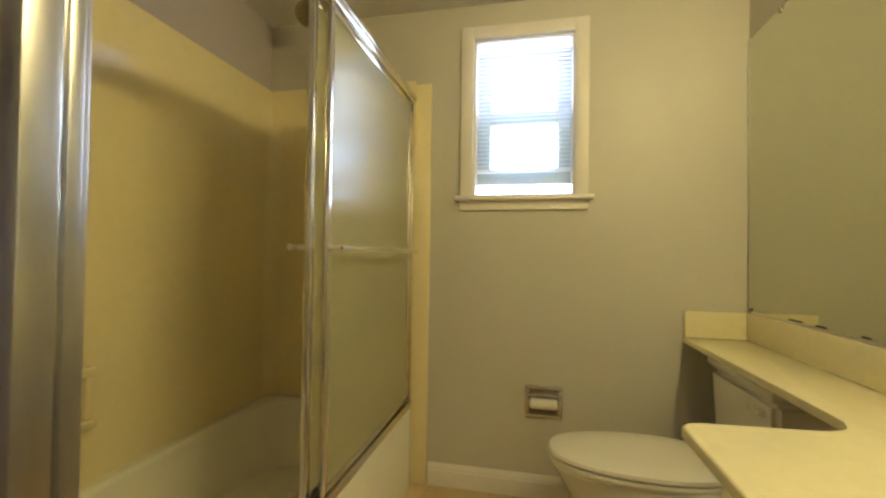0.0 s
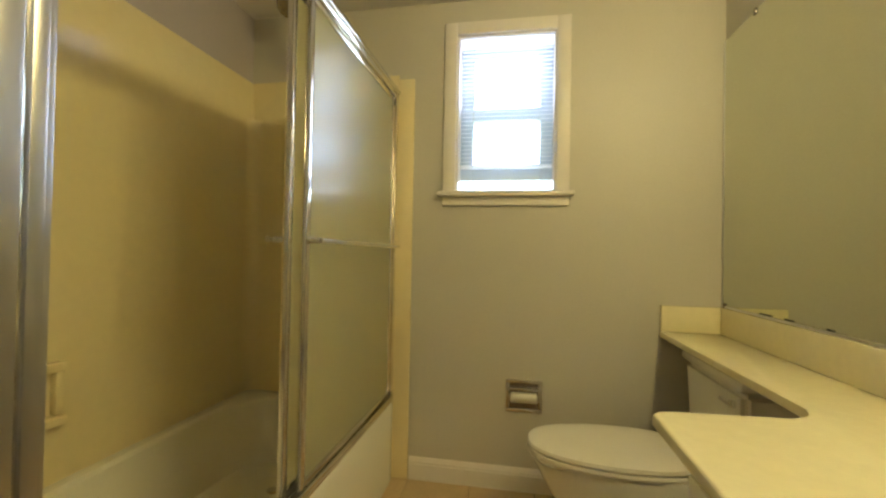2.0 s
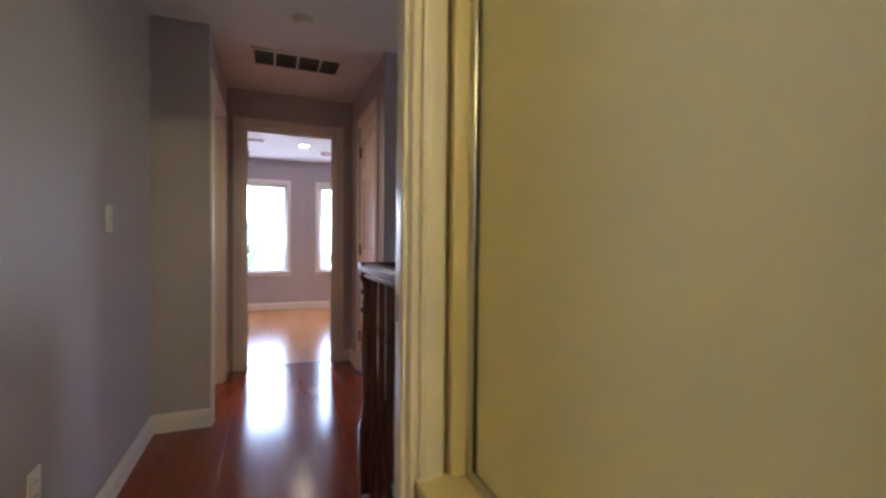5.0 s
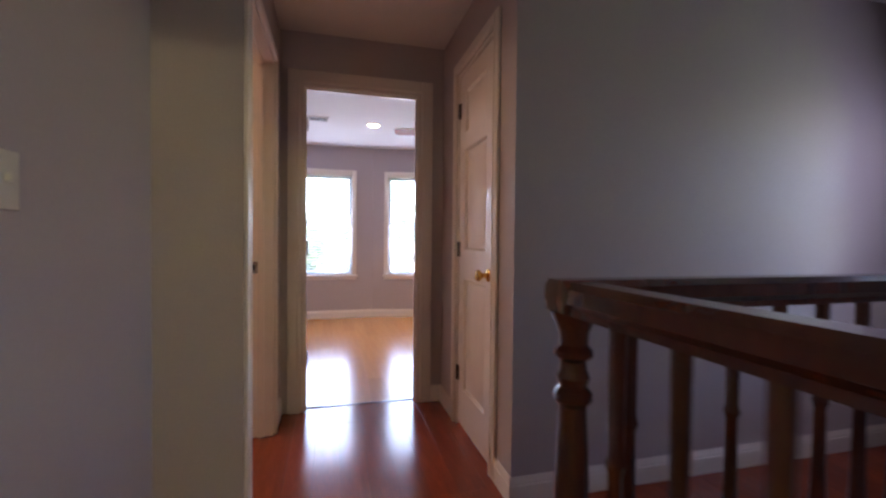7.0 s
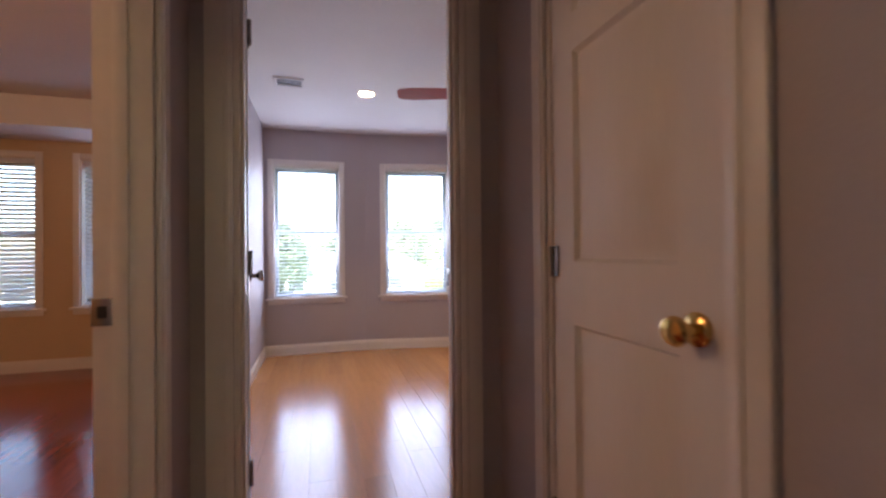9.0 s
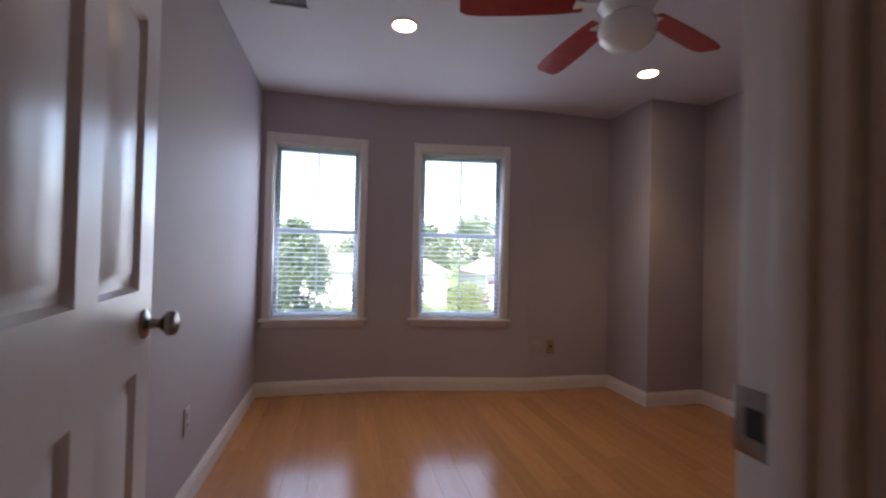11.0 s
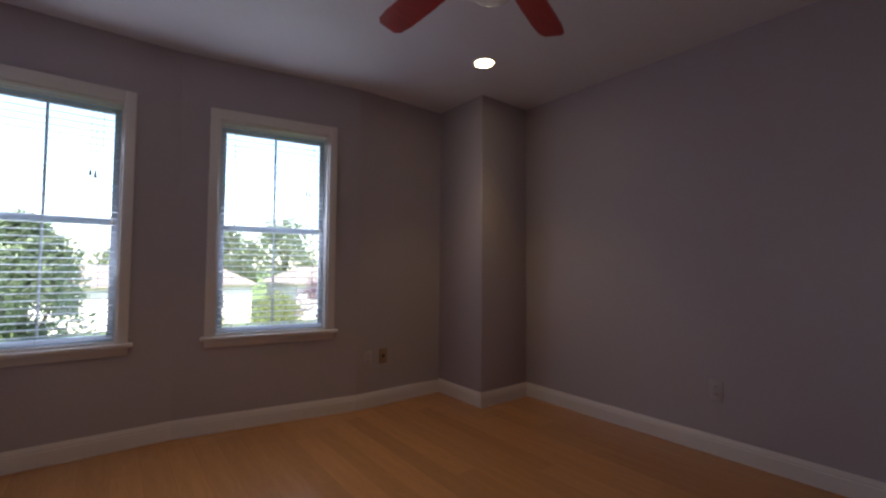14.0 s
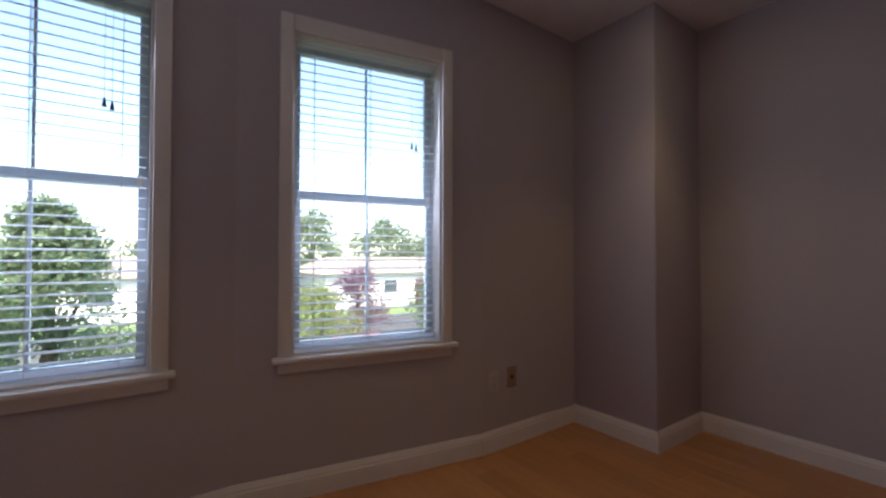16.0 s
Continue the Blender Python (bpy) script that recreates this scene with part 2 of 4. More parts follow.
def thing(name, m, label, category, group="", kind=""):
    ob = new(name)
    ob.empty_display_size = 0.1
    ob.matrix_basis = m
    return tagged(ob, label, category, group, kind)


def B(*a, bev=0.0):
    return box(bmesh.new(), *a, bev=bev)


# ---- plan ----
H = 2.375                       # ceiling
XL, XR = -0.30, 3.14            # bedroom side walls
K0, K1, K2, K3 = (-0.30, 3.245), (0.74, 3.255), (1.87, 3.06), (2.635, 3.075)   # bowed window wall
DOOR_H, DOOR_W = 2.06, 0.755
BX, BY = 2.30, -5.36            # bathroom window wall and mirror wall
TUB_F, TUB_B, TUB_E = -3.835, -3.03, 0.61


def wall_with_hole(bm, p, q, thick, holes, h0=-0.12, h1=H + 0.12):
    """A wall along p to q (inside face), thickening to the left of the way; holes: (s0, s1, z0, z1) along it."""
    p, q = Vector((*p, 0)), Vector((*q, 0))
    d = (q - p)
    length = d.length
    d.normalize()
    n = Vector((-d.y, d.x, 0))

    def piece(s0, s1, z0, z1):
        if s1 - s0 < 1e-4 or z1 - z0 < 1e-4:
            return
        a, b = p + d * s0, p + d * s1
        slab(bm, [(v.x, v.y) for v in (a, b, b + n * thick, a + n * thick)], z0, z1)
    s = 0.0
    for s0, s1, z0, z1 in sorted(holes):
        piece(s, s0, h0, h1)
        piece(s0, s1, h0, z0)
        piece(s0, s1, z1, h1)
        s = s1
    piece(s, length, h0, h1)
    return bm


def wall(name, p, q, thick=0.12, holes=(), material=None, label="", h0=-0.12, h1=H + 0.12):
    return structure(name, wall_with_hole(bmesh.new(), p, q, thick, holes, h0, h1), material or M_WALL, label or "painted plaster wall in warm grey", "wall")


# bedroom (thickness goes outwards: way runs clockwise seen from above)
W1 = (0.062, 0.762)             # window 1 along the first face, from its left end
_f2 = (Vector(K2) - Vector(K1)).length
W2 = (0.215, 0.915)
WZ0, WZ1 = 0.598, 1.985
wall("wall_bedroom_window_west", K0, K1, 0.16, [(W1[0] + 0.03, W1[1], WZ0, WZ1)])
wall("wall_bedroom_window_middle", K1, K2, 0.16, [(W2[0], W2[1], WZ0, WZ1)])
wall("wall_bedroom_window_east", K2, (XR + 0.12, 3.075), 0.16)
wall("wall_bedroom_west", (XL, 0.08), (XL, 3.40), 0.06)
wall("wall_bedroom_east", (XR, 3.2), (XR, 0.0), 0.12)
structure("wall_column", B(2.635, 2.55, -0.1, 3.16, 3.10, H + 0.1, bev=0.004), M_WALL, "boxed corner chase painted warm grey", "wall")
wall("wall_bedroom_door", (XL - 0.06, 0.0), (XR + 0.12, 0.0), 0.09, [(-XL + 0.06, -XL + 0.06 + DOOR_W, -0.12, DOOR_H)])
# hall
wall("wall_hall_west_near", (-0.42, -3.10), (-0.42, -1.10), 0.12)
structure("wall_hall_jog", B(-0.60, -1.10, -0.12, -0.245, -1.03, H + 0.12), M_WALL, "short return of grey painted wall", "wall")
wall("wall_hall_west_far", (-0.125, -1.10), (-0.125, 0.0), 0.12, [(0.07, 0.82, -0.12, DOOR_H)])
wall("wall_closet", (0.912, 0.0), (0.912, -1.06), 0.10, [(0.355, 0.94, -0.12, 2.07)])
wall("wall_landing_north", (0.912, -1.17), (3.30, -1.17), 0.11)
wall("wall_landing_east", (3.20, -1.06), (3.20, -3.0), 0.12, [(0.44, 0.90, 0.85, 1.90)])
# bathroom
wall("wall_bathroom_door", (-0.60, -3.09), (TUB_E - 0.11, -3.09), 0.12, [(0.24, 1.10, -0.12, 2.03)])
wall("wall_tub_back", (TUB_E - 0.11, TUB_B), (3.30, TUB_B), 0.11)
wall("wall_bathroom_window", (BX, TUB_B + 0.1), (BX, BY - 0.1), 0.16, [(TUB_B + 0.1 + 4.152, TUB_B + 0.1 + 4.632, 1.425, 2.20)], M_WALL_BATH, "painted plaster wall with warm lamp light in its colour")
wall("wall_bathroom_mirror", (BX + 0.1, BY), (-0.75, BY), 0.12, (), M_WALL_BATH, "painted plaster wall with warm lamp light in its colour")
wall("wall_bathroom_west", (-0.60, BY), (-0.60, -2.97), 0.12, (), M_WALL_BATH, "painted plaster wall with warm lamp light in its colour")
# side room
wall("wall_side_room_window", (-3.4, 3.30), (-0.365, 3.30), 0.16, [(0.40, 1.15, 0.58, 1.97), (1.49, 2.22, 0.58, 1.97)], M_WALL_WARM, "ochre lit wall of the side room")
wall("wall_side_room_west", (-3.4, -1.5), (-3.4, 3.4), 0.12, (), M_WALL_WARM)
wall("wall_side_room_east", (-0.365, 3.32), (-0.365, 0.0), 0.004, (), M_WALL_WARM)
wall("wall_side_room_south", (-0.54, -1.34), (-3.5, -1.34), 0.12, (), M_WALL_WARM)
structure("wall_side_room_soffit", B(-3.4, 2.75, 2.13, -0.37, 3.31, H + 0.05), M_CEIL, "white dropped soffit over the windows", "wall")

structure("ceiling", B(-3.6, -5.6, H, 3.5, 3.6, H + 0.15), M_CEIL, "smooth white painted ceiling", "ceiling")


# ---- floors ----
def plank_floor(name, x0, y0, x1, y1, material, width, length, label, seed, joint):
    """Floor base with separate planks along y; alike planks share a mesh."""
    rnd = random.Random(seed)
    base = structure(name, B(x0, y0, -0.14, x1, y1, -0.003), joint, label, "floor")
    meshes = {}
    x, row = x0, 0
    while x < x1 - 0.02:
        w = min(width, x1 - x)
        y = y0
        first = length * (0.3 + 0.7 * rnd.random())
        while y < y1 - 0.01:
            ln = round(min(first if y == y0 else length, y1 - y), 2)
            if ln < 0.02:
                break
            key = (round(w, 3), ln)
            if key not in meshes:
                meshes[key] = to_mesh("plank", B(0, 0, -0.008, w - 0.0006, ln - 0.0006, 0, bev=0.0006), material, 0)
            ob = new("plank", meshes[key])
            ob.location = (x, y, 0)
            ob.parent = base
            y += ln
        x += width
        row += 1
    return base


# ---- trim ----
def baseboard(p, q, h=0.108, t=0.014):
    """Skirting with a moulded top along p to q, standing out to the right of the way."""
    p, q = Vector((*p, 0)), Vector((*q, 0))
    d = (q - p).normalized()
    n = Vector((d.y, -d.x, 0))
    prof = [(0, 0), (t, 0), (t, h * 0.70), (t * 0.75, h * 0.73), (t * 0.85, h * 0.80), (t * 0.45, h * 0.93), (t * 0.3, h), (0, h)]
    bm = bmesh.new()
    loft(bm, [[e + n * u + Vector((0, 0, z)) for u, z in prof] for e in (p, q)])
    ob = part("baseboard", bm, M_TRIM)
    return tagged(ob, "white painted moulded wooden baseboard", "baseboard", "", "structure")


e = 0.011
for a, b in (((XL, 0.09), K0), (K0, K1), (K1, K2), (K2, K3), ((2.635, 3.075), (2.635, 2.55 - e)), ((2.635 - e, 2.55), (XR, 2.55)), ((XR, 2.55), (XR, 0.09)),
             ((XR, 0.09), (0.83, 0.09)), ((-0.42, -2.96), (-0.42, -1.10)), ((-0.42, -1.10), (-0.125 + e, -1.10)), ((-0.125, -0.21), (-0.125, 0.0)),
             ((0.912, -0.005), (0.912, -0.285)), ((0.912, -1.01), (0.912, -1.17 - e)), ((0.912 - e, -1.17), (3.2, -1.17)),
             ((0.825, 0.0), (0.912, 0.0)),
             ((BX, -3.945), (BX, BY)), ((-3.4, 3.30), (-0.37, 3.30))):
    baseboard(a, b)


def casing(name, m, w, h, cw=0.065, depth=0.016, label="white painted moulded door casing", sill=False):
    """Trim round an opening of w by h, in the plane local x-z, standing out along -y."""
    ob = thing(name, m, label, "trim", "", "structure")
    for nm, a in (("casing_side", (-cw, 0, 0, h + cw)), ("casing_side", (w, 0, w + cw, h + cw)), ("casing_head", (0, h, w, h + cw))):
        bm = bmesh.new()
        x0, z0, x1, z1 = a
        box(bm, x0, -depth, z0, x1, 0, z1, bev=0.005)
        if x1 - x0 < z1 - z0:
            inner = x1 if x0 < 0 else x0
            s = -1 if x0 < 0 else 1
            box(bm, inner + s * 0.008, -depth - 0.004, z0, inner + s * 0.026, -depth + 0.002, z1 - 0.02, bev=0.003)
        else:
            box(bm, x0 - 0.01, -depth - 0.004, z0 + 0.008, x1 + 0.01, -depth + 0.002, z0 + 0.026, bev=0.003)
        part(nm, bm, M_TRIM, ob)
    return ob


def jamb(name, m, w, h, t, stop=0.22, label="white painted door jamb lining with stop"):
    """Lining of a door opening: local x across, y through the wall."""
    ob = thing(name, m, label, "door frame", "", "structure")
    j = 0.018
    for x0, x1, sx in ((0.0, j, 1), (w - j, w, -1)):
        bm = B(x0, -0.002, 0, x1, t + 0.002, h, bev=0.002)
        xs = x1 if sx > 0 else x0 - 0.011
        box(bm, xs, t * stop, 0, xs + 0.011, t * stop + 0.032, h - j, bev=0.002)
        part("jamb", bm, M_TRIM, ob)
    bm = B(j, -0.002, h - j, w - j, t + 0.002, h, bev=0.002)
    box(bm, j, t * stop, h - j - 0.011, w - j, t * stop + 0.032, h - j, bev=0.002)
    part("jamb_head", bm, M_TRIM, ob)
    return ob


def strike_plate(m, label="dark metal strike plate let into the jamb"):
    ob = thing("strike_plate", m, label, "strike plate")
    bm = B(-0.002, -0.022, -0.032, 0.002, 0.022, 0.032, bev=0.001)
    part("plate", bm, M_NICKEL, ob)
    part("latch_hole", B(-0.0026, -0.009, -0.014, 0.0026, 0.009, 0.014), M_BLACK, ob)
    return ob


def knob(m, material, parent, sides=(1, -1)):
    for s in sides:
        r = m @ pose(0, 0, 0, 90 * s, 0, 0)
        bm = lathe(bmesh.new(), [(0.032, 0), (0.032, 0.004), (0.027, 0.008), (0.012, 0.012), (0.010, 0.030), (0.018, 0.036), (0.026, 0.044), (0.028, 0.054), (0.024, 0.062), (0.012, 0.066)], r)
        part("door_knob", bm, material, parent)


def panel_door(name, m, w, h, label, knob_mat, knob_x, knob_z, hinge_x, single=False):
    """Six-panel door; local x across from 0 to w, y thickness 0 to 0.035, z up."""
    t = 0.035
    ob = thing(name, m, label, "door")
    st, mid = (0.10 if single else 0.105 * w / 0.76), 0.09 * w / 0.76
    rows = [(0.22, 0.86), (1.03, 1.60), (1.70, 1.93)]
    cols = [(st, w / 2 - mid / 2), (w / 2 + mid / 2, w - st)]
    stiles = [(0, st), (w / 2 - mid / 2, w / 2 + mid / 2), (w - st, w)]
    if single:
        cols, stiles = [(st, w - st)], [(0, st), (w - st, w)]
    bm = bmesh.new()
    for x0, x1 in stiles:
        box(bm, x0, 0, 0.008, x1, t, h)
    zs = [0.008] + [z for r in rows for z in r] + [h]
    for k in range(0, len(zs), 2):
        for x0, x1 in cols:
            box(bm, x0, 0, zs[k], x1, t, zs[k + 1])
    part("leaf", bm, M_DOOR, ob)
    for x0, x1 in cols:
        for z0, z1 in rows:
            bm = bmesh.new()
            prof = ((0, 0.0), (0.010, 0.014), (0.020, 0.014), (0.042, 0.003))
            for side in (0, 1):
                rings = []
                for inset, dep in prof:
                    y = dep if side == 0 else t - dep
                    rings.append([(x0 + inset, y, z0 + inset), (x1 - inset, y, z0 + inset), (x1 - inset, y, z1 - inset), (x0 + inset, y, z1 - inset)])
                loft(bm, rings, cap=False)
                bm.faces.new([bm.verts.new(v) for v in rings[-1]])
            bmesh.ops.remove_doubles(bm, verts=bm.verts, dist=1e-5)
            part("door_panel", bm, M_DOOR, ob)
    knob(Matrix.Translation((knob_x, 0, knob_z)), knob_mat, ob, (1,))
    knob(Matrix.Translation((knob_x, t, knob_z)), knob_mat, ob, (-1,))
    for z in (0.30, 1.03, 1.84):
        bm = rod(bmesh.new(), (hinge_x, -0.007, z - 0.044), (hinge_x, -0.007, z + 0.044), 0.0065)
        box(bm, hinge_x - 0.002, -0.006, z - 0.044, hinge_x + 0.028, 0.001, z + 0.044)
        part("hinge", bm, M_NICKEL, ob, "worn metal butt hinge")
    return ob


# bedroom doorway
jamb("door_frame_1", pose(0, 0, 0), DOOR_W, DOOR_H, 0.09)
casing("trim_1", pose(0, 0, 0), DOOR_W, DOOR_H, 0.08)
casing("trim_2", pose(DOOR_W, 0.09, 0, 0, 0, 180), DOOR_W, DOOR_H, 0.08)
panel_door("door_1", pose(0.022, 0.135, 0.005, 0, 0, 98.3), 0.715, 2.015, "white six-panel door standing wide open, dark metal knob", M_NICKEL, 0.655, 0.955, 0.0)
strike_plate(pose(0.730, 0.066, 0.972))
# closet door
jamb("door_frame_2", pose(0.912, -0.355, 0, 0, 0, -90), 0.585, 2.07, 0.10)
casing("trim_3", pose(0.912, -0.355, 0, 0, 0, -90), 0.585, 2.07, 0.068)
panel_door("door_2", pose(0.918, -0.376, 0.01, 0, 0, -90), 0.545, 2.035, "white narrow three-panel closet door, closed, with brass knob", M_BRASS, 0.487, 0.915, 0.0, True)
# side room doorway
jamb("door_frame_3", pose(-0.125, -0.28, 0, 0, 0, -90) @ pose(0, -0.12, 0), 0.75, DOOR_H, 0.12, 0.35)
casing("trim_4", pose(-0.125, -1.03, 0, 0, 0, 90), 0.75, DOOR_H, 0.065)
strike_plate(pose(-0.226, -0.300, 0.935, 0, 0, 90))
# bathroom doorway
jamb("door_frame_4", pose(-0.36, -3.09, 0), 0.86, 2.03, 0.12)
casing("trim_5", pose(-0.36, -3.09, 0), 0.86, 2.03, 0.055)
casing("trim_6", pose(0.50, -2.97, 0, 0, 0, 180), 0.86, 2.03, 0.065)
strike_plate(pose(0.481, -3.01, 0.965), "brass coloured strike plate painted over at its edges")
structure("threshold", B(0.0, 0.045, -0.001, DOOR_W, 0.066, 0.003, bev=0.001), M_WOOD, "narrow dark floor strip between two laminates", "threshold")


# ---- windows ----
def blind(m, w, top, bottom, pitch, depth, tilt, label, thick=0.0013, cords=(0.5,), tassels=True, material=None, rail=0.042):
    """Horizontal blind: local x across from 0 to w, hanging from top to bottom; y is depth."""
    ob = thing("window_blind", m, label, "window blind", "horizontal blinds")
    material = material or M_SLAT
    part("headrail", B(0, -depth / 2 - 0.004, top - rail, w, depth / 2 + 0.004, top, bev=0.003), material, ob)
    a = radians(tilt)
    prof = [(-0.5, 0.0), (-0.2, 0.0018), (0.2, 0.0018), (0.5, 0.0)]
    ring = [(u * depth, z + thick) for u, z in prof] + [(u * depth, z) for u, z in reversed(prof)]
    pts = [(y * math.cos(a) - z * math.sin(a), y * math.sin(a) + z * math.cos(a)) for y, z in ring]
    me = to_mesh("slat", loft(bmesh.new(), [[(x, y, z) for y, z in pts] for x in (0.004, w - 0.004)]), material, 30)
    z = top - rail - 0.018
    while z > bottom + 0.03:
        s = new("slat", me)
        s.location = (0, 0, z)
        s.parent = ob
        z -= pitch
    part("bottom_rail", B(0.003, -depth / 2, bottom, w - 0.003, depth / 2, bottom + 0.018, bev=0.003), M_SLAT, ob)
    for c in cords:
        for y in (-depth / 2 - 0.001, depth / 2 + 0.001):
            part("ladder_cord", rod(bmesh.new(), (w * c, y, bottom), (w * c, y, top - 0.04), 0.0012, seg=6), M_CORD, ob)
    if tassels:
        for dx, dz in ((0.0, 0.0), (0.022, -0.008)):
            x = w * 0.80 + dx
            zt = bottom + (top - bottom) * 0.70 + dz
            c = part("pull_cord", rod(bmesh.new(), (x, -depth / 2 - 0.012, zt), (x, -depth / 2 - 0.012, top - 0.04), 0.001, seg=6), M_CORD, ob)
            part("tassel", rod(bmesh.new(), (x, -depth / 2 - 0.012, zt - 0.032), (x, -depth / 2 - 0.012, zt), 0.008, 0.003), M_BLACK, c, "small black cord tassel")
    return ob


def sash_window(name, m, w, z0, z1, thick, mullion, label, cw=0.055, lock=True, f=0.042, lift=0.0, head=0.0):
    """Double-hung window: local x across 0 to w, y outwards 0 to thick."""
    ob = thing(name, m, label, "window", "", "structure")
    zm = (z0 + z1) / 2 + 0.005
    head = head or cw
    lin = bmesh.new()
    for a in ((0, 0, z0, 0.010, thick, z1), (w - 0.010, 0, z0, w, thick, z1), (0.01, 0, z1 - 0.010, w - 0.01, thick, z1), (0.01, 0, z0, w - 0.01, thick, z0 + 0.010)):
        box(lin, *a)
    part("window_lining", lin, M_TRIM, ob)
    for zz0, zz1, y in ((z0 + 0.01 + lift, zm + 0.018 + lift * 0.4, 0.085), (zm - 0.018, z1 - 0.01, 0.115)):
        bm = bmesh.new()
        for a in ((0.01, zz0, 0.01 + f, zz1), (w - 0.01 - f, zz0, w - 0.01, zz1), (0.01 + f, zz0, w - 0.01 - f, zz0 + f), (0.01 + f, zz1 - f, w - 0.01 - f, zz1)):
            box(bm, a[0], y, a[1], a[2], y + 0.028, a[3], bev=0.003)
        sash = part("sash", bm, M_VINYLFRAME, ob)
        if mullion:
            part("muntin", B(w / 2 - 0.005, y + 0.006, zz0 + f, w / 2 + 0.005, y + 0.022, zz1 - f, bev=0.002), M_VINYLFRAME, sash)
        g = part("pane", B(0.01 + f, y + 0.012, zz0 + f, w - 0.01 - f, y + 0.016, zz1 - f), M_GLASS, sash)
        g.visible_shadow = False
    if lock:
        part("sash_lock", B(w * 0.93, 0.070, zm - 0.02, w * 0.93 + 0.018, 0.086, zm + 0.025, bev=0.004), M_PLATE, ob)
    for x0, x1 in ((-cw, 0.0), (w, w + cw)):
        bm = B(x0, -0.018, z0, x1, 0, z1 + head, bev=0.005)
        part("window_casing", bm, M_TRIM, ob)
    part("window_casing", B(0.0, -0.018, z1, w, 0, z1 + head, bev=0.005), M_TRIM, ob)
    part("window_sill", B(-cw - 0.022, -0.045, z0 - 0.022, w + cw + 0.022, 0.02, z0, bev=0.006), M_TRIM, ob)
    part("window_apron", B(-cw, -0.014, z0 - 0.068, w + cw, 0, z0 - 0.022, bev=0.003), M_TRIM, ob)
    return ob


def along(p, q, s):
    """Pose at s metres along p to q, local x along the way, local y outwards."""
    d = Vector(q) - Vector(p)
    a = math.degrees(math.atan2(d.y, d.x))
    d.normalize()
    return pose(p[0] + d.x * s, p[1] + d.y * s, 0, 0, 0, a)


M1, M2 = along(K0, K1, W1[0] + 0.03), along(K1, K2, W2[0])
w1, w2 = W1[1] - W1[0] - 0.03, W2[1] - W2[0]
sash_window("window_1", M1, w1, WZ0, WZ1, 0.16, True, "white double-hung window with grid bar above a tree-lined street", head=0.068, f=0.033)
sash_window("window_2", M2, w2, WZ0, WZ1, 0.16, True, "white double-hung window with grid bar facing the garden", head=0.068, f=0.033)
blind(M1 @ pose(0.014, 0.048, 0), w1 - 0.028, WZ1 - 0.002, WZ0 + 0.025, 0.038, 0.024, 11, "lowered white slatted blind with slats open", cords=(0.12, 0.5, 0.88), rail=0.012)
blind(M2 @ pose(0.014, 0.048, 0), w2 - 0.028, WZ1 - 0.002, WZ0 + 0.025, 0.038, 0.024, 11, "lowered white slatted blind with slats open", cords=(0.12, 0.5, 0.88), rail=0.012)
MB = pose(BX, -4.152, 0, 0, 0, -90)
sash_window("window_3", MB, 0.48, 1.425, 2.20, 0.16, False, "small white bathroom sash window, lower sash slightly raised", 0.062, lock=False, f=0.062, lift=0.06)
blind(MB @ pose(0.012, 0.035, 0), 0.456, 2.193, 1.545, 0.0205, 0.024, 14, "narrow white mini blind lowered almost to the sill", thick=0.001, cords=(0.15, 0.85), tassels=False)
for nm, s, w in (("window_4", 1.49, 0.73), ("window_5", 0.40, 0.75)):
    ms = pose(-3.4 + s, 3.30, 0)
    sash_window(nm, ms, w, 0.58, 1.97, 0.16, False, "white double-hung window of the ochre side room")
    blind(ms @ pose(0.014, 0.045, 0), w - 0.028, 1.96, 0.60, 0.041, 0.048, 50, "lowered white slatted blind, slats tilted", cords=(0.15, 0.85), tassels=False, material=M_SLAT_THICK)
sash_window("window_6", pose(3.20, -1.50, 0, 0, 0, -90), 0.46, 0.85, 1.90, 0.12, False, "white stairwell window")


# ---- bathroom ----
def tub():
    ob = thing("bathtub", pose(0, 0, 0), "cream white built-in bathtub with straight apron", "bathtub")
    x0, x1, y0, y1, zr = TUB_E + 0.03, BX - 0.002, TUB_F - 0.03, TUB_B - 0.002, 0.385
    n = 48

    def ring(ax, ay, z, p):
        cx, cy = (x0 + x1) / 2, (y0 + y1) / 2
        out = []
        for k in range(n):
            a = 2 * math.pi * k / n
            c, s = math.cos(a), math.sin(a)
            out.append((cx + ax * math.copysign(abs(c) ** p, c), cy + ay * math.copysign(abs(s) ** p, s), z))
        return out
    hx, hy = (x1 - x0) / 2, (y1 - y0) / 2
    rings = [ring(hx, hy, 0.0, 0.06), ring(hx, hy, zr - 0.02, 0.06), ring(hx - 0.006, hy - 0.006, zr - 0.005, 0.06), ring(hx - 0.02, hy - 0.02, zr, 0.08),
             ring(hx - 0.07, hy - 0.065, zr, 0.35), ring(hx - 0.085, hy - 0.08, zr - 0.012, 0.4), ring(hx - 0.11, hy - 0.10, zr - 0.10, 0.45), ring(hx - 0.17, hy - 0.14, 0.10, 0.5), ring(hx - 0.30, hy - 0.22, 0.07, 0.6)]
    part("basin", loft(bmesh.new(), rings), M_TUB, ob)
    part("overflow_plate", lathe(bmesh.new(), [(0.034, 0), (0.034, 0.004), (0.028, 0.008), (0.01, 0.009)], pose(BX - 0.115, -3.43, 0.27, 0, -80, 0)), M_STEEL, ob, "chrome overflow plate")
    part("drain", lathe(bmesh.new(), [(0.03, 0), (0.03, 0.003), (0.02, 0.006)], pose(BX - 0.36, -3.43, 0.069)), M_CHROME, ob)


tub()


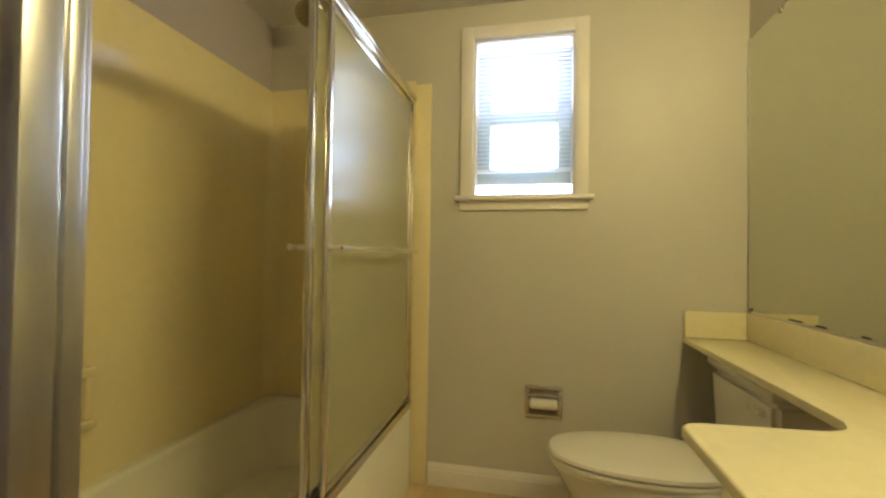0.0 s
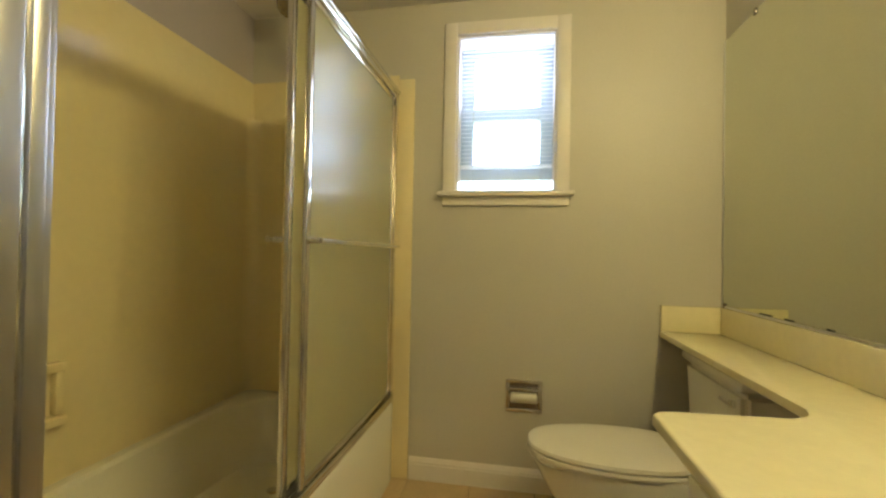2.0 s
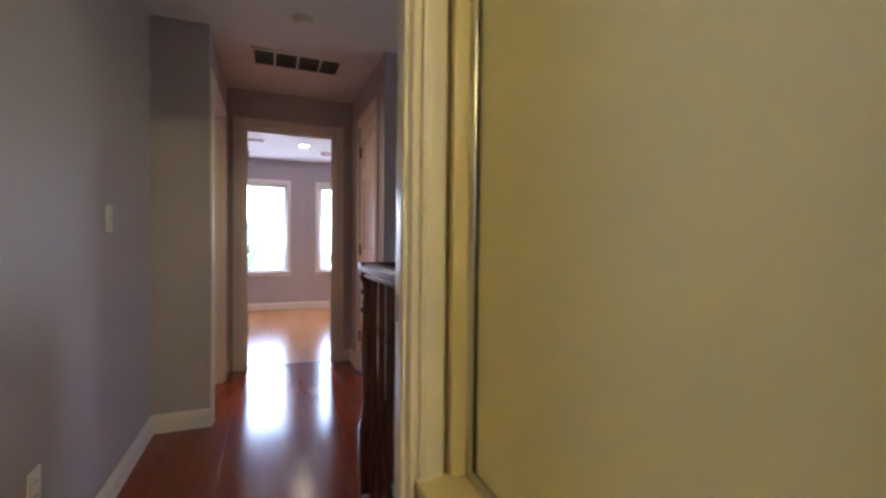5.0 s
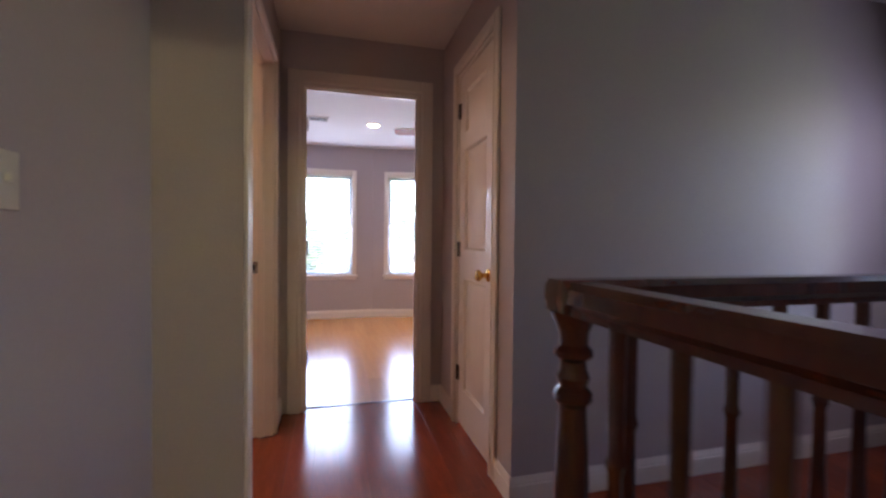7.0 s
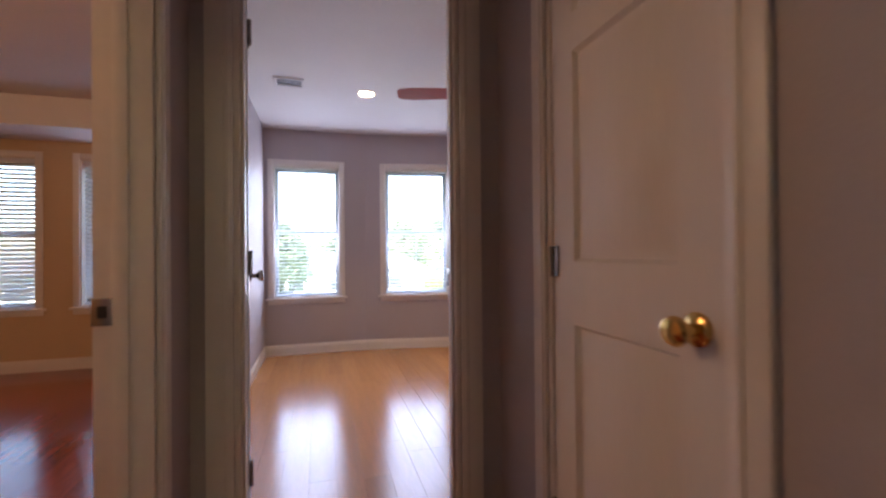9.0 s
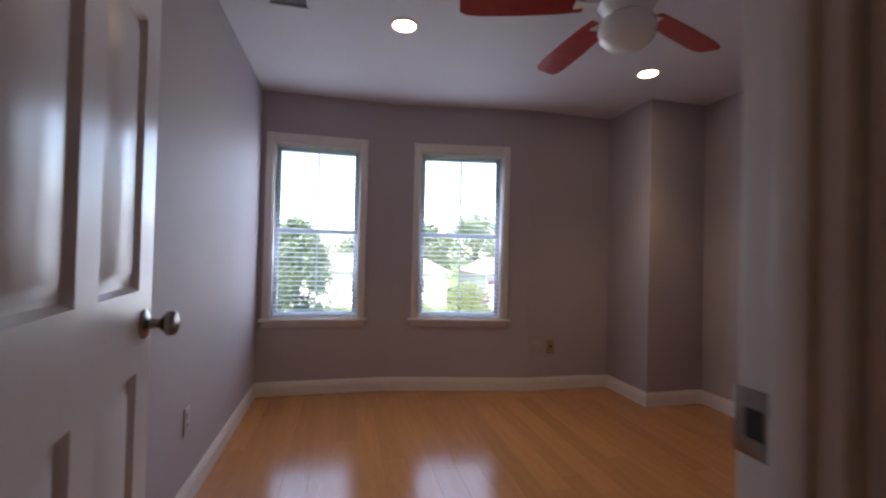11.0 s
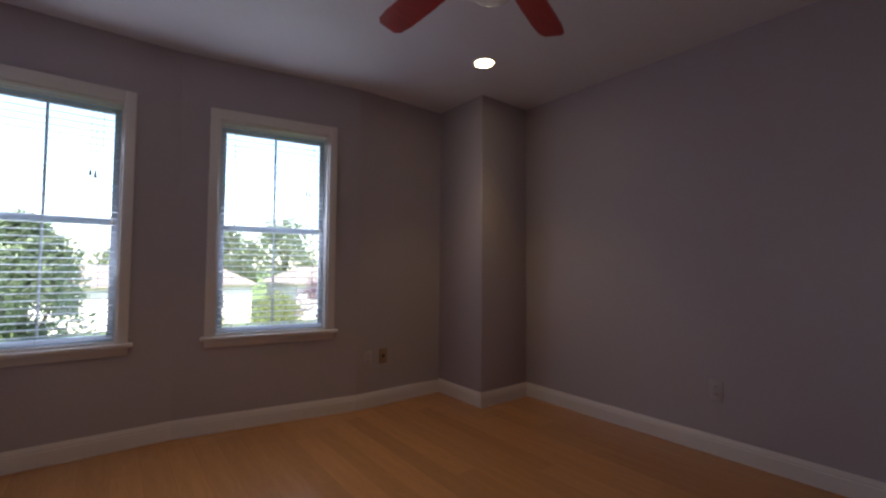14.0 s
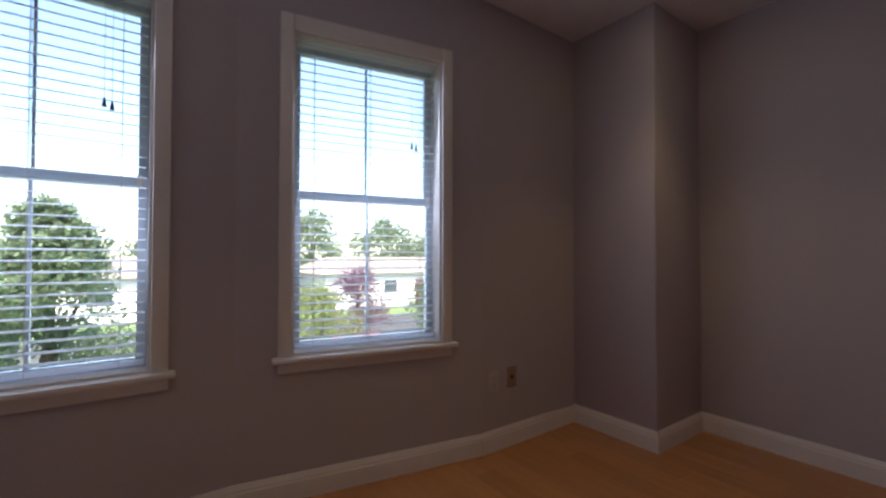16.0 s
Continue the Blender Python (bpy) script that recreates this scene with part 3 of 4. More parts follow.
def surround():
    """Fibreglass walls of the tub alcove with a sloping ledge near the top."""
    ob = thing("tub_surround", pose(0, 0, 0), "glossy white fibreglass tub surround with sloped top ledge, yellow light in its colour", "tub surround", "", "structure")
    z0, z1, z2 = 0.38, 1.83, 2.02
    prof = [(0.0, z0), (0.030, z0), (0.030, z1 - 0.02), (0.034, z1), (0.012, z2 - 0.012), (0.006, z2), (0.0, z2)]
    part("back_panel", loft(bmesh.new(), [[(x, TUB_B - u, z) for u, z in prof] for x in (TUB_E - 0.05, BX)]), M_FIBER, ob)
    part("end_panel", loft(bmesh.new(), [[(BX - u, y, z) for u, z in prof] for y in (TUB_F - 0.02, TUB_B)]), M_FIBER, ob)
    part("flange", B(BX - 0.020, TUB_F - 0.105, 0.0, BX, TUB_F - 0.02, 1.995, bev=0.006), M_FIBER, ob, "flat white edge strip on the wall, coloured as yellow-lit")
    # rounded inner corner
    bm = bmesh.new()
    r = 0.06
    cx, cy = BX - 0.03 - r, TUB_B - 0.03 - r
    arc = [(cx + r * math.cos(a), cy + r * math.sin(a)) for a in (radians(9 * k) for k in range(11))]
    slab(bm, arc + [(BX - 0.028, TUB_B - 0.028)], z0 + 0.004, z1 - 0.02)
    part("corner_cove", bm, M_FIBER, ob)
    soap = part("soap_dish", B(1.16, TUB_B - 0.075, 0.575, 1.33, TUB_B - 0.028, 0.60, bev=0.008), M_FIBER, ob, "moulded soap ledge")
    bm = B(1.16, TUB_B - 0.055, 0.60, 1.185, TUB_B - 0.028, 0.745, bev=0.006)
    box(bm, 1.305, TUB_B - 0.055, 0.60, 1.33, TUB_B - 0.028, 0.745, bev=0.006)
    box(bm, 1.16, TUB_B - 0.065, 0.735, 1.33, TUB_B - 0.028, 0.765, bev=0.006)
    part("soap_frame", bm, M_FIBER, soap)


surround()
structure("wall_tub_end", B(TUB_E - 0.11, TUB_F - 0.045, -0.05, TUB_E + 0.04, -3.09, 0.585), M_WALL, "half-height wall at the end of the bathtub", "wall")
structure("trim_tub_ledge", B(TUB_E - 0.118, TUB_F - 0.052, 0.585, TUB_E + 0.05, -3.092, 0.612, bev=0.008), M_FIBER, "white ledge cap on the half wall, coloured as yellow-lit", "ledge")
structure("trim_tub_jamb", B(TUB_E - 0.045, -3.122, 0.612, TUB_E + 0.045, -3.092, 2.03, bev=0.004), M_FIBER, "white edge strip beside the shower glass, coloured as yellow-lit", "trim")


def enclosure():
    ob = thing("shower_enclosure", pose(0, 0, 0), "chrome framed frosted glass tub enclosure with sliding doors pushed open", "shower enclosure")
    y, zt, zb = TUB_F, 1.935, 0.385
    xe = TUB_E
    # end panel standing on the ledge
    ep = part("end_panel_frame", B(xe - 0.012, -3.149, 0.612, xe + 0.012, -3.122, zt, bev=0.003), M_ALU, ob)
    bm = B(xe - 0.012, y - 0.01, 0.612, xe + 0.012, -3.149, 0.634, bev=0.003)
    part("bottom_rail", bm, M_ALU, ep)
    part("top_rail", B(xe - 0.012, y - 0.01, zt - 0.028, xe + 0.012, -3.149, zt, bev=0.003), M_ALU, ep)
    part("end_panel_gasket", B(xe - 0.007, -3.157, 0.634, xe + 0.007, -3.149, zt - 0.028), M_RUBBER, ep)
    g = part("end_panel_glass", B(xe - 0.003, y - 0.012, 0.634, xe + 0.003, -3.157, zt - 0.028), M_FROST, ep, "pale green frosted glass")
    # corner post
    bm = B(xe - 0.008, y - 0.045, 0.612, xe + 0.036, y - 0.011, zt, bev=0.003)
    part("corner_post", bm, M_ALU, ob)
    bm = B(xe + 0.058, y - 0.024, zb + 0.03, xe + 0.079, y + 0.020, zt - 0.03, bev=0.003)
    box(bm, xe + 0.079, y - 0.008, zb + 0.03, xe + 0.098, y + 0.008, zt - 0.03, bev=0.002)
    part("wall_jamb", bm, M_ALU, ob)
    part("filler_strip", B(xe + 0.030, y - 0.018, zb + 0.03, xe + 0.058, y + 0.006, zt - 0.03), M_CHROME, ob)
    # head and sill tracks
    bm = B(xe + 0.022, y - 0.032, zt - 0.052, BX - 0.034, y + 0.032, zt, bev=0.010)
    box(bm, xe + 0.022, y - 0.036, zt - 0.030, BX - 0.034, y - 0.030, zt - 0.010, bev=0.002)
    part("head_track", bm, M_CHROME, ob)
    bm = B(xe + 0.05, y - 0.030, zb, BX - 0.034, y + 0.030, zb + 0.018, bev=0.004)
    for yy in (y - 0.030, y - 0.003, y + 0.024):
        box(bm, xe + 0.05, yy, zb + 0.016, BX - 0.034, yy + 0.006, zb + 0.034, bev=0.002)
    part("sill_track", bm, M_CHROME, ob)
    part("far_jamb", B(BX - 0.058, y - 0.026, zb + 0.02, BX - 0.034, y + 0.026, zt - 0.05, bev=0.003), M_CHROME, ob)
    for nm, x0, x1, yy, s in (("sliding_panel", 1.375, 2.225, y - 0.014, -1), ("sliding_panel", 1.325, 2.175, y + 0.014, 1)):
        fr = bmesh.new()
        z0, z1 = zb + 0.036, zt - 0.054
        box(fr, x0, yy - 0.010, z0, x0 + 0.026, yy + 0.010, z1, bev=0.005)
        p = part(nm, fr, M_CHROME, ob)
        part("stile", B(x1 - 0.026, yy - 0.010, z0, x1, yy + 0.010, z1, bev=0.005), M_CHROME, p)
        part("rail", B(x0 + 0.026, yy - 0.008, z0, x1 - 0.026, yy + 0.008, z0 + 0.026, bev=0.003), M_CHROME, p)
        part("rail", B(x0 + 0.026, yy - 0.008, z1 - 0.026, x1 - 0.026, yy + 0.008, z1, bev=0.003), M_CHROME, p)
        part("glass", B(x0 + 0.026, yy - 0.0025, z0 + 0.026, x1 - 0.026, yy + 0.0025, z1 - 0.026), M_FROST, p, "pale green frosted glass")
        bar = rod(bmesh.new(), (x0 - 0.03 * (s > 0) + 0.015, yy + s * 0.045, 1.150), (x1 - 0.012, yy + s * 0.045, 1.150), 0.0085)
        for xx in (x0 + 0.014, x1 - 0.014):
            rod(bar, (xx, yy + s * 0.008, 1.150), (xx, yy + s * 0.048, 1.150), 0.009)
        part("towel_bar", bar, M_CHROME, p, "chrome towel bar")
        part("roller_bumper", B(x1 - 0.020, yy - 0.012 + s * 0.002, z1 - 0.045, x1 - 0.004, yy + s * 0.012, z1 - 0.012, bev=0.002), M_RUBBER, p)
        part("bottom_bumper", B(x1 - 0.018, yy - 0.012 + s * 0.002, z0 + 0.006, x1 - 0.004, yy + s * 0.012, z0 + 0.028, bev=0.002), M_RUBBER, p)


enclosure()


def tube(pts, r, name, material, parent=None, res=4):
    """A round tube along a smooth curve through pts, as a mesh."""
    P = [Vector(p) for p in pts]
    out = []
    for i in range(len(P) - 1):
        a, b, c, d = P[max(i - 1, 0)], P[i], P[i + 1], P[min(i + 2, len(P) - 1)]
        for k in range(res):
            t = k / res
            out.append(0.5 * ((2 * b) + (c - a) * t + (2 * a - 5 * b + 4 * c - d) * t * t + (3 * b - a - 3 * c + d) * t ** 3))
    out.append(P[-1])
    rings = []
    for i, p in enumerate(out):
        d = (out[min(i + 1, len(out) - 1)] - out[max(i - 1, 0)]).normalized()
        u = d.orthogonal().normalized() if i == 0 else (rings[-1][1] - d * rings[-1][1].dot(d)).normalized()
        v = d.cross(u)
        rings.append(([p + u * r * math.cos(a) + v * r * math.sin(a) for a in (k * math.pi / 4 for k in range(8))], u))
    return part(name, loft(bmesh.new(), [r_[0] for r_ in rings]), material, parent)


def shower():
    ob = thing("hand_shower", pose(0, 0, 0), "brushed metal hand shower with looped hose on the tub wall", "hand shower")
    x = BX - 0.012 + 0.045
    y = -3.385
    up = 0.095
    part("wall_escutcheon", lathe(bmesh.new(), [(0.030, 0), (0.028, 0.006), (0.012, 0.012)], pose(BX - 0.002, y, 2.10 + up, 0, -90, 0)), M_CHROME, ob)
    tube([(BX - 0.002, y, 2.10 + up), (x - 0.07, y, 2.11 + up), (x - 0.13, y, 2.075 + up), (x - 0.15, y, 2.05 + up)], 0.010, "shower_arm", M_CHROME, ob)
    bm = rod(bmesh.new(), (x - 0.15, y - 0.028, 2.03 + up), (x - 0.15, y + 0.028, 2.03 + up), 0.019)
    rod(bm, (x - 0.15, y, 2.055 + up), (x - 0.15, y, 2.00 + up), 0.016)
    part("holder", bm, M_NICKEL, ob, "swivel shower holder")
    h = tube([(x - 0.15, y, 1.97 + up), (x - 0.17, y + 0.004, 2.05 + up), (x - 0.205, y + 0.016, 2.14 + up), (x - 0.24, y + 0.022, 2.19 + up)], 0.013, "handset", M_CHROME, ob)
    d = look((x - 0.25, y + 0.022, 2.205 + up), (x - 0.62, y - 0.05, 1.95 + up))
    part("shower_head", lathe(bmesh.new(), [(0.02, 0.036), (0.052, 0.014), (0.062, 0.0), (0.060, -0.009), (0.048, -0.012)], d, 28), M_NICKEL, h, "dark round shower head")
    for k in range(10):
        a = 2 * math.pi * k / 10
        part("nozzle", lathe(bmesh.new(), [(0.004, 0), (0.003, -0.004)], d @ pose(0.036 * math.cos(a), 0.036 * math.sin(a), -0.012), 8), M_BLACK, h)
    tube([(x - 0.15, y - 0.012, 1.99 + up), (x - 0.12, y - 0.012, 1.80 + up), (x - 0.10, y - 0.050, 1.50 + up), (x - 0.10, y - 0.034, 1.28), (x - 0.10, y, 1.245),
          (x - 0.10, y + 0.040, 1.30), (x - 0.10, y + 0.052, 1.55), (x - 0.12, y + 0.020, 1.85 + up), (x - 0.15, y + 0.004, 1.97 + up)], 0.0085, "hose", M_NICKEL, ob, 6)


shower()


def tub_fittings():
    x, y = BX - 0.030, -3.42
    v = thing("shower_valve", pose(x, y, 0.748, 0, -90, 0), "round chrome shower mixing valve with lever", "valve")
    part("escutcheon", lathe(bmesh.new(), [(0.082, 0), (0.080, 0.006), (0.060, 0.014), (0.035, 0.018)], seg=32), M_STEEL, v)
    bm = lathe(bmesh.new(), [(0.026, 0.016), (0.026, 0.045), (0.020, 0.055)])
    box(bm, -0.010, -0.062, 0.036, 0.010, 0.01, 0.052, bev=0.005)
    part("lever", bm, M_STEEL, v)
    s = thing("tub_spout", pose(x, y, 0.53), "short chrome tub spout", "spout")
    part("spout", loft(bmesh.new(), [[(u, 0.028 * math.cos(a), z + 0.026 * math.sin(a)) for a in (k * math.pi / 8 for k in range(16))] for u, z in ((0, 0), (-0.04, 0), (-0.09, -0.004), (-0.125, -0.014), (-0.135, -0.024))]), M_STEEL, s)


tub_fittings()


def vanity():
    zc = 0.788
    top = thing("vanity_countertop", pose(0, 0, 0), "cream cultured marble countertop running over the toilet tank", "countertop")
    pts = [(-0.30, BY), (BX - 0.001, BY), (BX - 0.001, -5.100)]
    cx, cy, r = 1.305, -5.035, 0.065
    pts += [(1.40, -5.100), (cx + 0.01, -5.100)] + [(cx + r * math.cos(a), cy + r * math.sin(a)) for a in (radians(270 - 15 * k) for k in range(1, 7))]
    pts += [(1.232, -4.80), (1.222, -4.765), (1.205, -4.750), (-0.30, -4.750)]
    part("slab", slab(bmesh.new(), pts, zc - 0.024, zc, bev=0.007), M_COUNTER, top)
    part("backsplash", B(-0.30, BY + 0.001, zc, BX - 0.022, BY + 0.020, 0.906, bev=0.005), M_COUNTER, top)
    part("side_splash", B(BX - 0.021, BY + 0.001, zc, BX - 0.001, -5.100, 0.906, bev=0.005), M_COUNTER, top)
    cab = thing("vanity_cabinet", pose(0, 0, 0), "white vanity cabinet with flush doors", "cabinet")
    part("body", B(-0.28, BY + 0.002, 0.09, 1.175, -4.815, zc - 0.025, bev=0.004), M_CAB, cab)
    part("toe_kick", B(-0.26, BY + 0.002, 0.0, 1.165, -4.87, 0.09), M_CAB, cab)
    for x in (-0.24, 0.23, 0.70):
        d = part("door", B(x, -4.815, 0.13, x + 0.44, -4.797, 0.70, bev=0.004), M_CAB, cab)
        part("handle", lathe(bmesh.new(), [(0.008, 0), (0.008, 0.012), (0.015, 0.020), (0.012, 0.026)], pose(x + 0.40, -4.797, 0.60, -90, 0, 0)), M_CHROME, d)
    mir = thing("wall_mirror", pose(0, 0, 0), "large frameless wall mirror above the backsplash", "mirror")
    part("mirror_glass", B(-0.20, BY + 0.001, 0.915, BX - 0.012, BY + 0.007, 2.085), M_MIRROR, mir)
    part("edge_strip", B(BX - 0.012, BY + 0.001, 0.915, BX - 0.004, BY + 0.009, 2.085), M_ALU, mir)
    part("bottom_channel", B(-0.20, BY + 0.001, 0.907, BX - 0.012, BY + 0.011, 0.915), M_ALU, mir)
    for x, z in ((2.27, 0.915), (2.05, 2.082), (0.9, 2.082)):
        part("mirror_clip", B(x - 0.010, BY + 0.001, z - 0.012, x + 0.010, BY + 0.012, z + 0.012, bev=0.003), M_NICKEL, mir)
    for x, w in ((1.92, 0.08), (1.80, 0.05), (1.62, 0.03)):
        part("desilvered_spot", B(x, BY + 0.0075, 0.916, x + w, BY + 0.0085, 0.922), M_BLACK, mir, "dark corroded spot along the bottom edge")
    light = thing("vanity_light", pose(0, 0, 0), "chrome bar light with three round bulbs above the mirror", "wall light")
    part("bar", B(0.33, BY + 0.001, 2.195, 1.07, BY + 0.05, 2.285, bev=0.006), M_CHROME, light)
    for x in (0.47, 0.70, 0.93):
        part("socket", lathe(bmesh.new(), [(0.022, 0), (0.020, 0.03)], pose(x, BY + 0.05, 2.24, -90, 0, 0)), M_CHROME, light)
        b = part("bulb", lathe(bmesh.new(), [(0.012, 0.02), (0.03, 0.03), (0.045, 0.055), (0.045, 0.075), (0.03, 0.10), (0.01, 0.108)], pose(x, BY + 0.05, 2.24, -90, 0, 0)), M_BULB, light)
        b.visible_shadow = False


vanity()


def toilet(cx, yb, yf):
    """Two-piece toilet against the mirror wall; bowl reaches to yf."""
    ob = thing("toilet", pose(0, 0, 0), "white two-piece toilet with closed lid", "toilet")

    def oval(y0, y1, w, z, n=40, p=0.8):
        out = []
        cy, ry = (y0 + y1) / 2, (y1 - y0) / 2
        for k in range(n):
            a = 2 * math.pi * k / n
            c, s = math.cos(a), math.sin(a)
            taper = 1 - 0.10 * s
            out.append((cx + w * taper * math.copysign(abs(c) ** p, c), cy + ry * math.copysign(abs(s) ** 0.9, s), z))
        return out
    part("bowl", loft(bmesh.new(), [oval(yb + 0.20, yf - 0.16, 0.11, 0.0), oval(yb + 0.20, yf - 0.15, 0.105, 0.06), oval(yb + 0.18, yf - 0.13, 0.11, 0.16), oval(yb + 0.17, yf - 0.05, 0.165, 0.30), oval(yb + 0.16, yf - 0.012, 0.178, 0.365), oval(yb + 0.17, yf - 0.015, 0.174, 0.382)]), M_CERAMIC, ob)
    part("seat", loft(bmesh.new(), [oval(yb + 0.235, yf, 0.186, 0.384), oval(yb + 0.235, yf, 0.188, 0.392), oval(yb + 0.238, yf - 0.003, 0.185, 0.401)]), M_SEAT, ob)
    part("lid", loft(bmesh.new(), [oval(yb + 0.235, yf - 0.002, 0.184, 0.405), oval(yb + 0.235, yf, 0.187, 0.411), oval(yb + 0.238, yf - 0.004, 0.183, 0.422), oval(yb + 0.26, yf - 0.03, 0.158, 0.429), oval(yb + 0.33, yf - 0.11, 0.09, 0.432)]), M_SEAT, ob)
    for s in (-1, 1):
        part("seat_hinge", B(cx + s * 0.075 - 0.02, yb + 0.20, 0.384, cx + s * 0.075 + 0.02, yb + 0.245, 0.412, bev=0.006), M_SEAT, ob)
    bm = bmesh.new()
    loft(bm, [[(cx + sx * w, yy, z) for sx, yy in ((-1, yb + 0.02), (1, yb + 0.02), (1, yf2), (-1, yf2))] for w, yf2, z in ((0.19, yb + 0.18, 0.385), (0.215, yb + 0.20, 0.45), (0.232, yb + 0.21, 0.705))])
    bmesh.ops.bevel(bm, geom=list(bm.edges), offset=0.02, segments=3, affect="EDGES")
    part("tank", bm, M_CERAMIC, ob)
    part("tank_lid", B(cx - 0.240, yb + 0.012, 0.706, cx + 0.240, yb + 0.222, 0.742, bev=0.012), M_CERAMIC, ob)
    lev = lathe(bmesh.new(), [(0.013, 0), (0.013, 0.012), (0.008, 0.016)], pose(cx - 0.17, yb + 0.208, 0.655, -90, 0, 0))
    box(lev, cx - 0.175, yb + 0.218, 0.648, cx - 0.10, yb + 0.226, 0.660, bev=0.004)
    part("flush_lever", lev, M_CHROME, ob)


toilet(1.91, BY, -4.51)


def paper_holder():
    ob = thing("toilet_paper_holder", pose(BX, -4.50, 0.450, 0, 0, -90), "recessed chrome toilet paper holder, empty", "paper holder")
    bm = bmesh.new()
    for a in ((-0.085, -0.078, 0.085, -0.060), (-0.085, 0.060, 0.085, 0.078), (-0.085, -0.060, -0.067, 0.060), (0.067, -0.060, 0.085, 0.060)):
        box(bm, a[0], -0.008, a[1], a[2], 0.0, a[3], bev=0.003)
    part("frame", bm, M_CHROME, ob)
    # no real hollow: a dark sheet stands for the shade inside
    part("recess", B(-0.067, -0.003, -0.060, 0.067, -0.001, 0.060), M_NICKEL, ob, "flat dark metal sheet for the shaded recess")
    bm = rod(bmesh.new(), (-0.060, -0.016, -0.005), (0.060, -0.016, -0.005), 0.024, seg=20)
    part("roller", bm, M_PLATE, ob)
    part("hood", B(-0.067, -0.022, 0.028, 0.067, -0.003, 0.040, bev=0.003), M_CHROME, ob)
    for s in (-1, 1):
        part("ear", B(s * 0.062 - 0.006, -0.026, -0.022, s * 0.062 + 0.006, -0.001, 0.014, bev=0.003), M_CHROME, ob)


paper_holder()


# ---- hall ----
def wall_plate(name, m, label, material, kind):
    """Cover plate in local x-z plane, facing -y."""
    ob = thing(name, m, label, "outlet" if kind == "outlet" else "switch")
    part("cover_plate", B(-0.035, -0.006, -0.057, 0.035, 0, 0.057, bev=0.003), material, ob)
    if kind == "outlet":
        for z in (-0.020, 0.020):
            f = part("receptacle", B(-0.016, -0.008, z - 0.014, 0.016, -0.005, z + 0.014, bev=0.003), material, ob)
            for x in (-0.006, 0.006):
                part("slot", B(x - 0.001, -0.0086, z - 0.004, x + 0.001, -0.0078, z + 0.006), M_BLACK, f)
    elif kind == "switch":
        part("toggle", B(-0.005, -0.016, -0.004, 0.005, -0.005, 0.012, bev=0.002), material, ob)
    else:
        part("jack", B(-0.010, -0.008, -0.010, 0.010, -0.005, 0.010, bev=0.002), M_BLACK, ob)
    return ob


wall_plate("light_switch", pose(-0.42, -1.78, 1.20, 0, 0, 90), "almond toggle switch plate on the hall wall", M_PLATE, "switch")
wall_plate("wall_outlet", pose(-0.42, -2.40, 0.40, 0, 0, 90), "almond duplex outlet near the hall floor", M_PLATE, "outlet")
wall_plate("wall_outlet", pose(XL, 1.78, 0.385, 0, 0, 90), "grey painted duplex outlet on the bedroom side wall", M_PLATE_GREY, "outlet")
wall_plate("wall_outlet", pose(XR, 1.16, 0.36, 0, 0, -90), "grey painted duplex outlet on the long wall", M_PLATE_GREY, "outlet")
wall_plate("phone_jack", pose(2.088, 3.066, 0.365), "tan jack plate beside the window", M_PLATE_BROWN, "jack")
wall_plate("wall_outlet", pose(1.955, 3.063, 0.36), "grey painted outlet plate beside the window", M_PLATE_GREY, "outlet")


